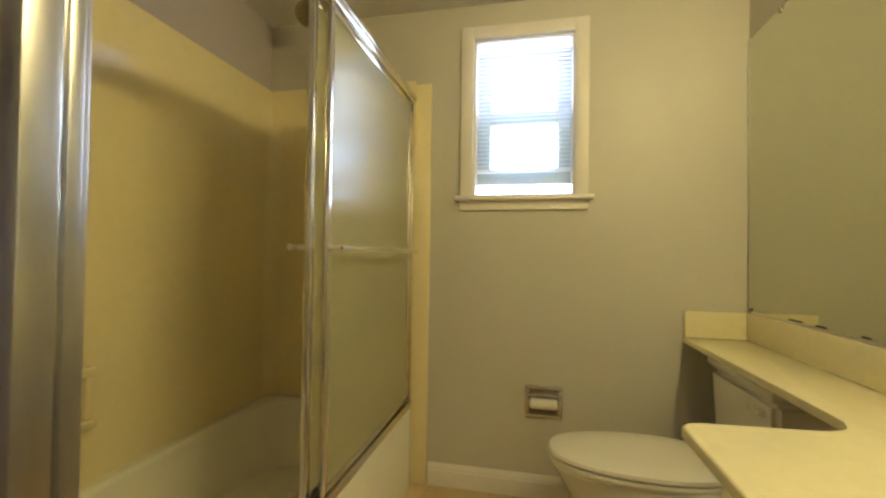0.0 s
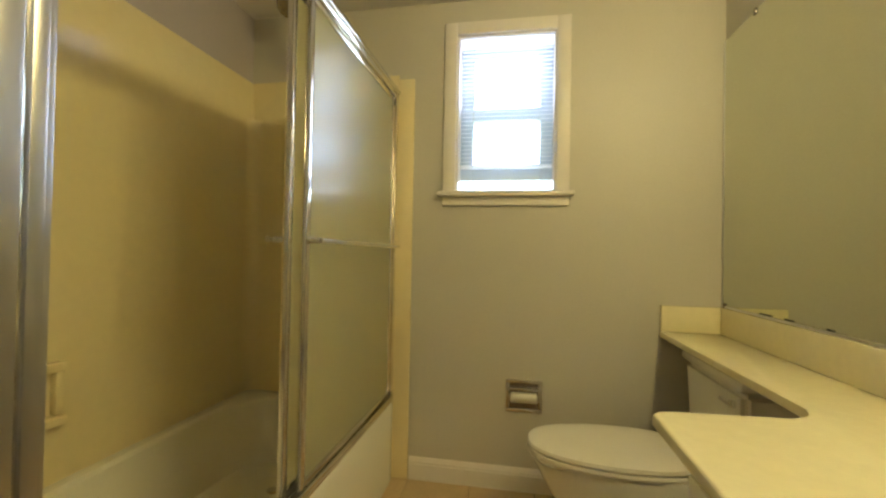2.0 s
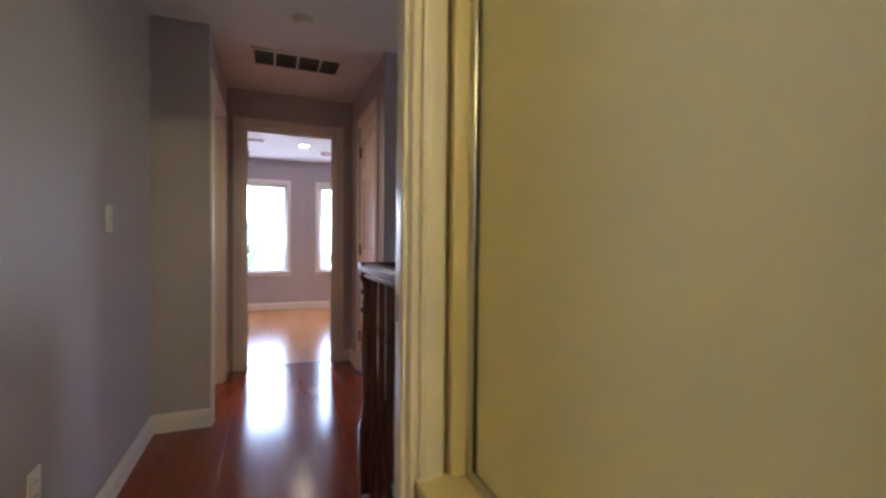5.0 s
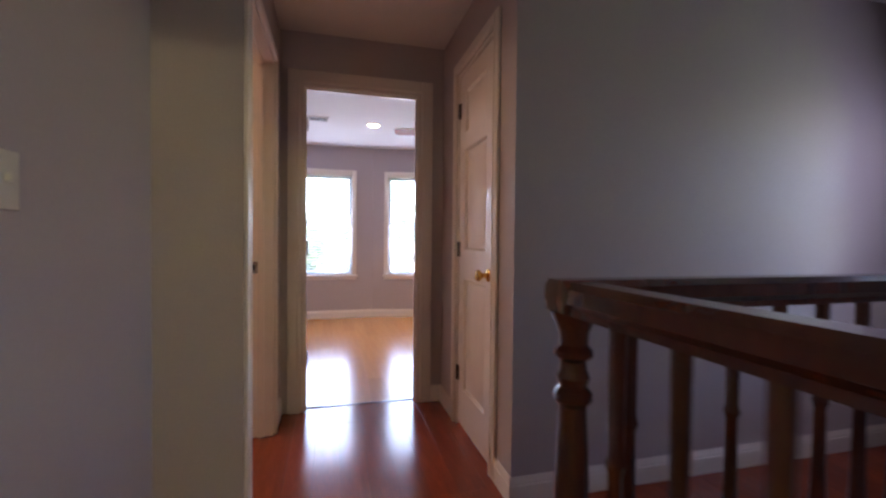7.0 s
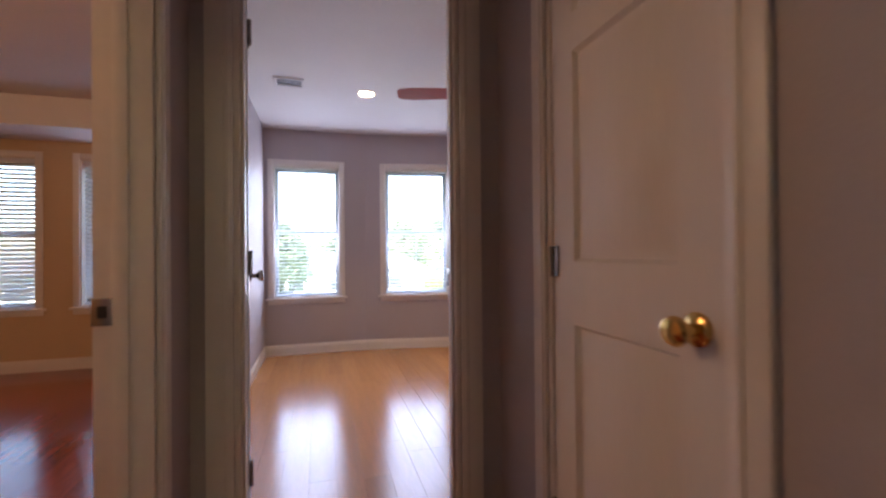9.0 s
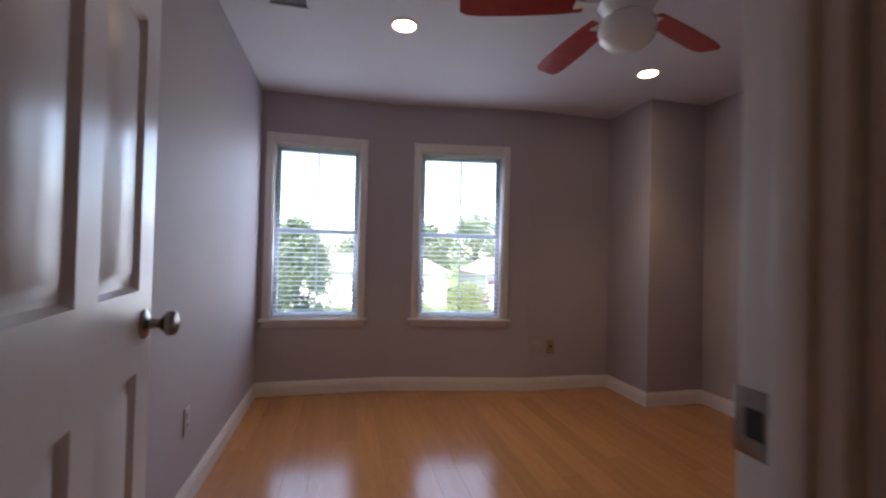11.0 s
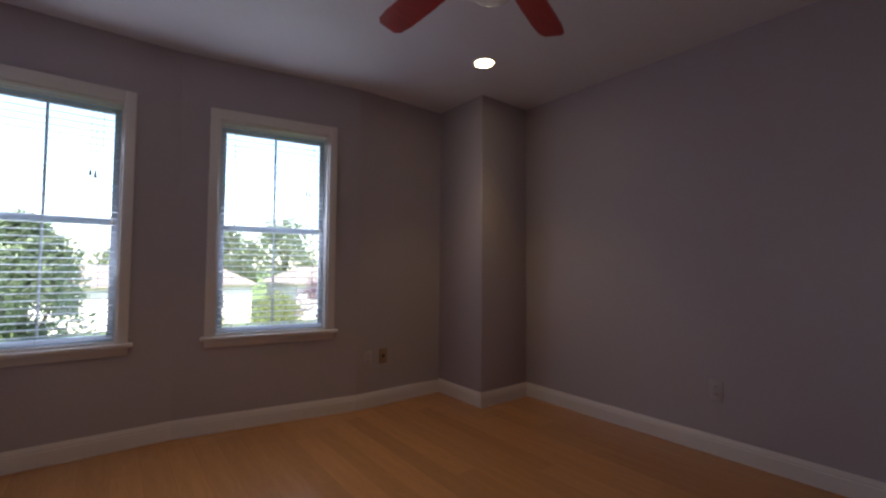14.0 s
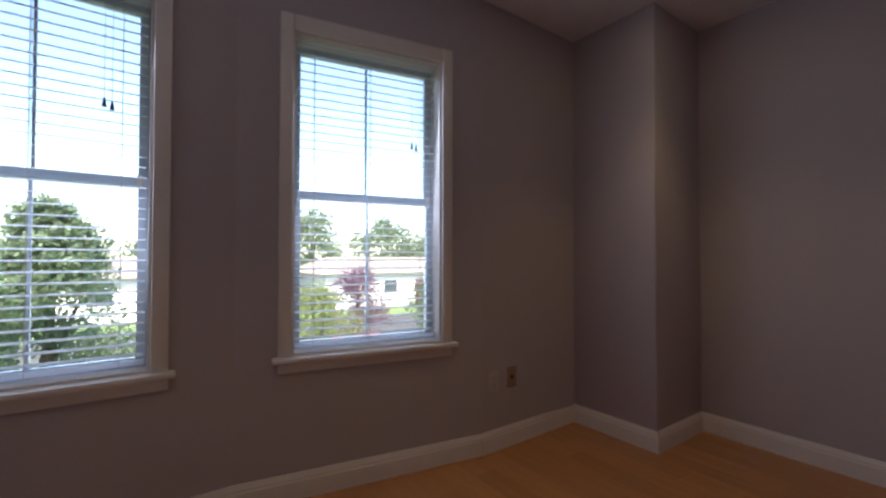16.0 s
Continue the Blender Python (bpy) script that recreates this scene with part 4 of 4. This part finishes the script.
def railing():
    ob = thing("stair_railing", pose(0, 0, 0), "dark cherry stained stair railing with turned newel post", "railing")
    nx, ny = 0.605, -2.11
    zb, zt = 0.0, 0.968
    prof = [(0.034, 0.30), (0.036, 0.31), (0.027, 0.33), (0.034, 0.345), (0.026, 0.36), (0.024, 0.42), (0.028, 0.55), (0.030, 0.66), (0.027, 0.74), (0.024, 0.80), (0.034, 0.812), (0.034, 0.824), (0.024, 0.836), (0.030, 0.852), (0.024, 0.866), (0.023, 0.880), (0.034, 0.890), (0.034, 0.900), (0.025, 0.910), (0.027, 0.932), (0.036, 0.952), (0.043, 0.968)]
    bm = B(nx - 0.036, ny - 0.036, zb, nx + 0.036, ny + 0.036, 0.30, bev=0.004)
    lathe(bm, prof, Matrix.Translation((nx, ny, 0)))
    part("newel_post", bm, M_WOOD, ob)

    def handrail(p, q):
        d = (Vector(q) - Vector(p)).normalized()
        n = Vector((d.y, -d.x, 0))
        sec = [(-0.030, 0), (-0.030, 0.012), (-0.038, 0.022), (-0.036, 0.045), (-0.022, 0.056), (0.022, 0.056), (0.036, 0.045), (0.038, 0.022), (0.030, 0.012), (0.030, 0)]
        part("handrail", loft(bmesh.new(), [[Vector(e_) + n * u + Vector((0, 0, z)) for u, z in sec] for e_ in (p, q)]), M_WOOD, ob)
    handrail((nx, ny + 0.038, zt - 0.002), (nx, -2.975, zt - 0.002))
    handrail((nx - 0.038, ny, zt + 0.001), (3.19, ny, zt + 0.001))
    bal = to_mesh("baluster", lathe(box(bmesh.new(), -0.016, -0.016, 0.0, 0.016, 0.016, 0.20, bev=0.002), [(0.014, 0.20), (0.018, 0.215), (0.012, 0.23), (0.016, 0.30), (0.019, 0.42), (0.013, 0.60), (0.011, 0.74), (0.016, 0.755), (0.012, 0.77), (0.013, zt)], Matrix(), 12), M_WOOD)
    spots = [(nx, ny - 0.12 * k) for k in range(1, 8)] + [(nx + 0.12 * k, ny) for k in range(1, 22)]
    for x, y in spots:
        b = new("baluster", bal)
        b.location = (x, y, 0.0)
        b.parent = ob
    for a in ((nx - 0.035, -2.97, -0.14, nx + 0.035, ny - 0.045, 0.028), (nx + 0.045, ny - 0.035, -0.14, 3.195, ny + 0.035, 0.028)):
        part("base_shoe", B(*a, bev=0.006), M_TRIM, ob, "white painted curb under the balusters")


railing()


def ceiling_grille(m, w, d, n, label, kind):
    """Louvred air grille flush with the ceiling; local x along w, y along d, hanging down."""
    ob = thing("ceiling_vent", m, label, "air vent")
    bm = bmesh.new()
    f = 0.022
    for a in ((-w / 2, -d / 2, w / 2, -d / 2 + f), (-w / 2, d / 2 - f, w / 2, d / 2), (-w / 2, -d / 2 + f, -w / 2 + f, d / 2 - f), (w / 2 - f, -d / 2 + f, w / 2, d / 2 - f)):
        box(bm, a[0], a[1], -0.010, a[2], a[3], 0, bev=0.003)
    part("frame", bm, M_CEIL, ob)
    # black sheet under the ceiling paints the darkness of the duct
    part("backing", B(-w / 2 + f, -d / 2 + f, -0.002, w / 2 - f, d / 2 - f, -0.0005), M_BLACK, ob, "black sheet for the unlit duct")
    for k in range(1, n):
        x = -w / 2 + w * k / n
        part("divider", B(x - 0.006, -d / 2 + f, -0.009, x + 0.006, d / 2 - f, -0.002), M_CEIL, ob)
    sl = to_mesh("louvre", box(bmesh.new(), -w / 2 + f, -0.001, -0.007 if kind == "return" else -0.004, w / 2 - f, 0.001, -0.002), M_NICKEL if kind == "return" else M_CEIL, 0)
    y = -d / 2 + f + 0.012
    while y < d / 2 - f:
        s = new("louvre", sl)
        s.location = (0, y, 0)
        s.parent = ob
        y += 0.016 if kind == "return" else 0.022
    return ob


ceiling_grille(pose(0.385, -0.765, H), 0.60, 0.28, 4, "long return air grille with dark louvres in the hall ceiling", "return")
ceiling_grille(pose(0.04, 1.93, H), 0.22, 0.16, 1, "small white supply vent in the bedroom ceiling", "supply")
sd = thing("smoke_detector", pose(0.385, -1.38, H, 180, 0, 0), "round white smoke detector on the hall ceiling", "smoke detector")
part("base", lathe(bmesh.new(), [(0.062, 0), (0.062, 0.010), (0.055, 0.014)], seg=32), M_PLATE, sd)
part("cover", lathe(bmesh.new(), [(0.052, 0.013), (0.050, 0.026), (0.036, 0.034), (0.015, 0.036)], seg=32), M_PLATE, sd)

# ---- bedroom ----
for x, y in ((0.633, 2.027), (2.294, 2.171)):
    dl = thing("recessed_downlight", pose(x, y, H, 180, 0, 0), "lit recessed ceiling downlight with white trim ring", "downlight", "recessed downlights")
    part("trim_ring", lathe(bmesh.new(), [(0.082, 0), (0.082, 0.004), (0.072, 0.008), (0.062, 0.006), (0.060, 0.001)], seg=32), M_TRIM, dl)
    b = part("lens", lathe(bmesh.new(), [(0.059, 0.0006), (0.059, 0.003), (0.02, 0.006)], seg=28), M_LAMP, dl, "glowing warm lens")
    b.visible_shadow = False


def ceiling_fan(x, y):
    ob = thing("ceiling_fan", pose(x, y, -0.045), "five-blade ceiling fan with red blades and opal globe light", "ceiling fan")
    part("canopy", lathe(bmesh.new(), [(0.065, H + 0.0445), (0.068, H + 0.025), (0.050, H - 0.005), (0.018, H - 0.015)], seg=28), M_GLOBE, ob)
    part("downrod", rod(bmesh.new(), (0, 0, H - 0.02), (0, 0, 2.26), 0.012), M_GLOBE, ob)
    part("motor", lathe(bmesh.new(), [(0.04, 2.285), (0.095, 2.275), (0.115, 2.25), (0.115, 2.20), (0.095, 2.170), (0.072, 2.148)], seg=32), M_GLOBE, ob, "white motor housing")
    part("globe", lathe(bmesh.new(), [(0.070, 2.150), (0.102, 2.128), (0.112, 2.092), (0.102, 2.054), (0.070, 2.024), (0.025, 2.010)], seg=32), M_GLOBE, ob, "opal glass globe, unlit")
    for k in range(5):
        a = 20 + 72 * k
        r = pose(0, 0, 2.205, 0, 0, a)
        rings = []
        for u, w in ((0.17, 0.048), (0.26, 0.058), (0.42, 0.066), (0.58, 0.068), (0.65, 0.060), (0.675, 0.040)):
            t = radians(12)
            sec = [(-w, -0.003), (w, -0.003), (w, 0.003), (-w, 0.003)]
            rings.append([r @ Vector((u, s * math.cos(t) - z * math.sin(t), s * math.sin(t) + z * math.cos(t))) for s, z in sec])
        bl = part("blade", loft(bmesh.new(), rings), M_REDWOOD, ob)
        bm = bmesh.new()
        loft(bm, [[r @ Vector((u, s, z - 0.008)) for s, z in ((-w, -0.003), (w, -0.003), (w, 0.003), (-w, 0.003))] for u, w in ((0.09, 0.016), (0.15, 0.012), (0.21, 0.030))])
        part("blade_iron", bm, M_GLOBE, bl)


ceiling_fan(1.43, 1.22)


# ---- outdoors ----
G = -3.0
structure("ground", B(-150, 4.0, G - 0.3, 150, 400, G), M_GRASS, "lawn and far ground sheet", "ground")
structure("ground_south", B(-150, -400, G - 0.3, 150, 4.0, G), M_GRASS, "lawn round the house", "ground")
structure("road", B(-120, 20.5, G, 120, 27.5, G + 0.02), M_ROAD, "asphalt street beyond the front lawn", "road")
structure("pavement", B(-120, 18.6, G, 120, 20.3, G + 0.10), M_CONC, "concrete footpath with kerb", "pavement")
structure("driveway", B(4.2, 12.8, G, 18.0, 16.6, G + 0.02), M_CONC, "pale concrete driveway across the lawn", "driveway")
structure("foundation", B(-3.6, -5.5, G, 3.45, 3.5, -0.14), M_STUCCO, "lower storey of the house", "wall")
structure("roof", B(-3.9, -5.8, H + 0.15, 3.75, 3.75, H + 0.35), M_ROOF, "flat roof over the rooms", "roof")


def leaves(rnd, centres, n, size):
    """Verts and faces of n small bent leaves scattered round lumpy centres."""
    V, F = [], []
    for _ in range(n):
        c, r = centres[rnd.randrange(len(centres))]
        d = Vector((rnd.gauss(0, 1), rnd.gauss(0, 1), rnd.gauss(0, 1))).normalized()
        p = Vector(c) + d * r * (0.55 + 0.5 * rnd.random())
        u = Vector((rnd.gauss(0, 1), rnd.gauss(0, 1), rnd.gauss(0, 0.6))).normalized()
        v = u.cross(d + Vector((0, 0, 0.4))).normalized()
        s = size * (0.6 + 0.8 * rnd.random())
        k = len(V)
        V += [p - u * s, p + v * s * 0.5 + d * s * 0.2, p + u * s, p - v * s * 0.5 + d * s * 0.2]
        F += [(k, k + 1, k + 2), (k, k + 2, k + 3)]
    return V, F


def tree(x, y, h, spread, material, label, seed, n=2600, size=0.10, cone=0.0, base=0.25):
    rnd = random.Random(seed)
    ob = thing("tree", pose(x, y, G), label, "tree")
    bm = rod(bmesh.new(), (0, 0, -0.1), (0, 0, h * 0.5), 0.05 * spread + 0.05, 0.03 * spread + 0.02, 10)
    rod(bm, (0, 0, h * 0.48), (0.1, 0.05, h * 0.85), 0.03 * spread + 0.02, 0.02, 8)
    centres = []
    for k in range(85):
        f = rnd.random()
        z = h * (base + (0.95 - base) * f)
        wide = spread * ((1 - f) * cone + (1 - cone) * math.sin(math.pi * (0.18 + 0.75 * f)))
        a, q = rnd.random() * 6.283, math.sqrt(rnd.random())
        centres.append(((wide * q * math.cos(a), wide * q * math.sin(a), z), spread * (0.20 + 0.16 * rnd.random()) * (1 - 0.55 * cone * f)))
    for c, r in centres[:9]:
        rod(bm, (0, 0, c[2] * 0.62), c, 0.022 * spread + 0.01, 0.006, 6)
    part("trunk", bm, M_BARK, ob)
    V, F = leaves(rnd, centres, n, size)
    me = bpy.data.meshes.new("crown")
    me.from_pydata([tuple(v) for v in V], [], F)
    me.materials.append(material)
    cr = new("crown", me)
    cr.parent = ob
    return ob


tree(-0.75, 10.2, 4.95, 2.0, M_LEAF, "dense dark green conical tree close to the window", 1, 40000, 0.05, 0.72, 0.03)
tree(3.7, 10.8, 3.4, 1.1, M_LEAF_Y, "sparse yellow-green young tree on the lawn", 2, 5200, 0.05)
tree(2.2, 13.5, 3.0, 1.3, M_LEAF_Y, "yellow-green shrubby tree on the lawn", 3, 5200, 0.05)
tree(7.6, 17.5, 3.6, 1.4, M_LEAF_P, "purple-leaved plum tree near the street", 4, 6000, 0.055)
tree(12.2, 19.0, 3.0, 1.2, M_LEAF_F, "small green street tree", 5, 1500, 0.11)
for k, (x, y, h, s) in enumerate(((-14, 44, 8, 4), (2, 46, 6.2, 3.4), (9, 44, 7.5, 3.4), (15, 46, 9.0, 4.2), (22, 42, 8.4, 3.8), (31, 44, 8.6, 4.4), (40, 42, 8, 4), (-5, 40, 5.5, 2.8))):
    tree(x, y, h, s, M_LEAF_F, "tall green tree behind the far houses", 20 + k, 4200, 0.20)


def house(x, y, w, d, h, label):
    ob = thing("house", pose(x, y, G), label, "house")
    part("wall", B(-w / 2, 0, 0, w / 2, d, h), M_STUCCO, ob)
    r = 0.5
    part("roof", loft(bmesh.new(), [[(-w / 2 - r, -r, h), (w / 2 + r, -r, h), (w / 2 + r, d + r, h), (-w / 2 - r, d + r, h)], [(-w / 2 + 1.5, d / 2 - 0.1, h + 1.3), (w / 2 - 1.5, d / 2 - 0.1, h + 1.3), (w / 2 - 1.5, d / 2 + 0.1, h + 1.3), (-w / 2 + 1.5, d / 2 + 0.1, h + 1.3)]]), M_ROOF, ob)
    for f in (-0.34, -0.08, 0.30):
        wd = part("window", B(f * w - 0.7, -0.05, 1.0, f * w + 0.7, 0.0, 2.2, bev=0.02), M_TRIM, ob)
        part("pane", B(f * w - 0.6, -0.07, 1.1, f * w + 0.6, -0.05, 2.1), M_DARKGLASS, wd)
    part("door", B(0.10 * w, -0.06, 0, 0.10 * w + 0.95, 0.0, 2.1, bev=0.02), M_WOOD, ob)


house(18, 32, 13, 8, 2.7, "low white stucco house across the street")
house(2.5, 33, 12, 8, 2.7, "low white stucco house with grey roof")
house(-14, 32, 13, 8, 2.8, "pale stucco house across the street")
house(36, 33, 13, 8, 2.7, "low pale house further along the street")


def car(x, y, label):
    ob = thing("parked_car", pose(x, y, G + 0.02), label, "car")
    sec = [(-2.1, 0.35), (-2.15, 0.75), (-1.2, 0.92), (-0.7, 1.36), (0.75, 1.38), (1.45, 0.95), (2.1, 0.85), (2.15, 0.35)]
    bm = loft(bmesh.new(), [[(u, v * 0.82 if zz > 1 else v * 0.9, zz) for u, zz in sec] for v in (-0.95, -0.9, 0.9, 0.95)])
    part("body", bm, M_CARRED, ob)
    part("side_window", B(-0.75, -0.80, 0.98, 0.95, -0.75, 1.28, bev=0.03), M_DARKGLASS, ob)
    for u in (-1.35, 1.35):
        for v in (-0.86, 0.86):
            wh = part("wheel", rod(bmesh.new(), (u, v - 0.1, 0.31), (u, v + 0.1, 0.31), 0.31, seg=20), M_RUBBER, ob)
            part("rim", rod(bmesh.new(), (u, v - 0.105, 0.31), (u, v + 0.105, 0.31), 0.18, seg=16), M_ALU, wh)


car(6.3, 14.2, "red car parked on the driveway")


# ---- stairwell and floors, last ----
structure("floor_stairwell", B(0.5, -3.0, -2.9, 3.3, -2.0, -2.75), M_CHERRY, "lower floor at the foot of the stairs", "floor")
structure("floor_closet", B(0.98, -1.05, -0.14, 3.3, 0.0, -0.002), M_CHERRY, "closet floor", "floor")
plank_floor("floor_hall", -0.52, -3.03, 0.605, 0.055, M_CHERRY, 0.125, 1.2, "glossy cherry red laminate plank floor", 7, M_JOINT)
plank_floor("floor_bedroom", -0.42, 0.055, 3.26, 3.42, M_MAPLE, 0.125, 1.15, "glossy light maple laminate plank floor", 8, M_JOINT_MAPLE)
plank_floor("floor_side_room", -3.5, -1.40, -0.52, 3.42, M_CHERRY, 0.19, 1.2, "cherry red laminate floor of the side room", 9, M_JOINT)
plank_floor("floor_landing", 0.605, -2.14, 3.23, -1.05, M_CHERRY, 0.125, 1.2, "glossy cherry laminate landing floor", 10, M_JOINT)
plank_floor("floor_hall_side", 0.605, -1.05, 0.98, 0.055, M_CHERRY, 0.125, 1.2, "cherry laminate strip beside the closet", 11, M_JOINT)
bf = structure("floor_bathroom", B(-0.72, -5.48, -0.14, 2.42, -3.03, -0.006), M_JOINT, "beige vinyl tile bathroom floor", "floor")
tile = to_mesh("tile", B(0, 0, -0.008, 0.302, 0.302, 0.0, bev=0.001), M_VINYL, 0)
for i in range(10):
    for j in range(8):
        t = new("tile", tile)
        t.location = (-0.70 + 0.305 * i, -5.47 + 0.305 * j, 0)
        t.parent = bf
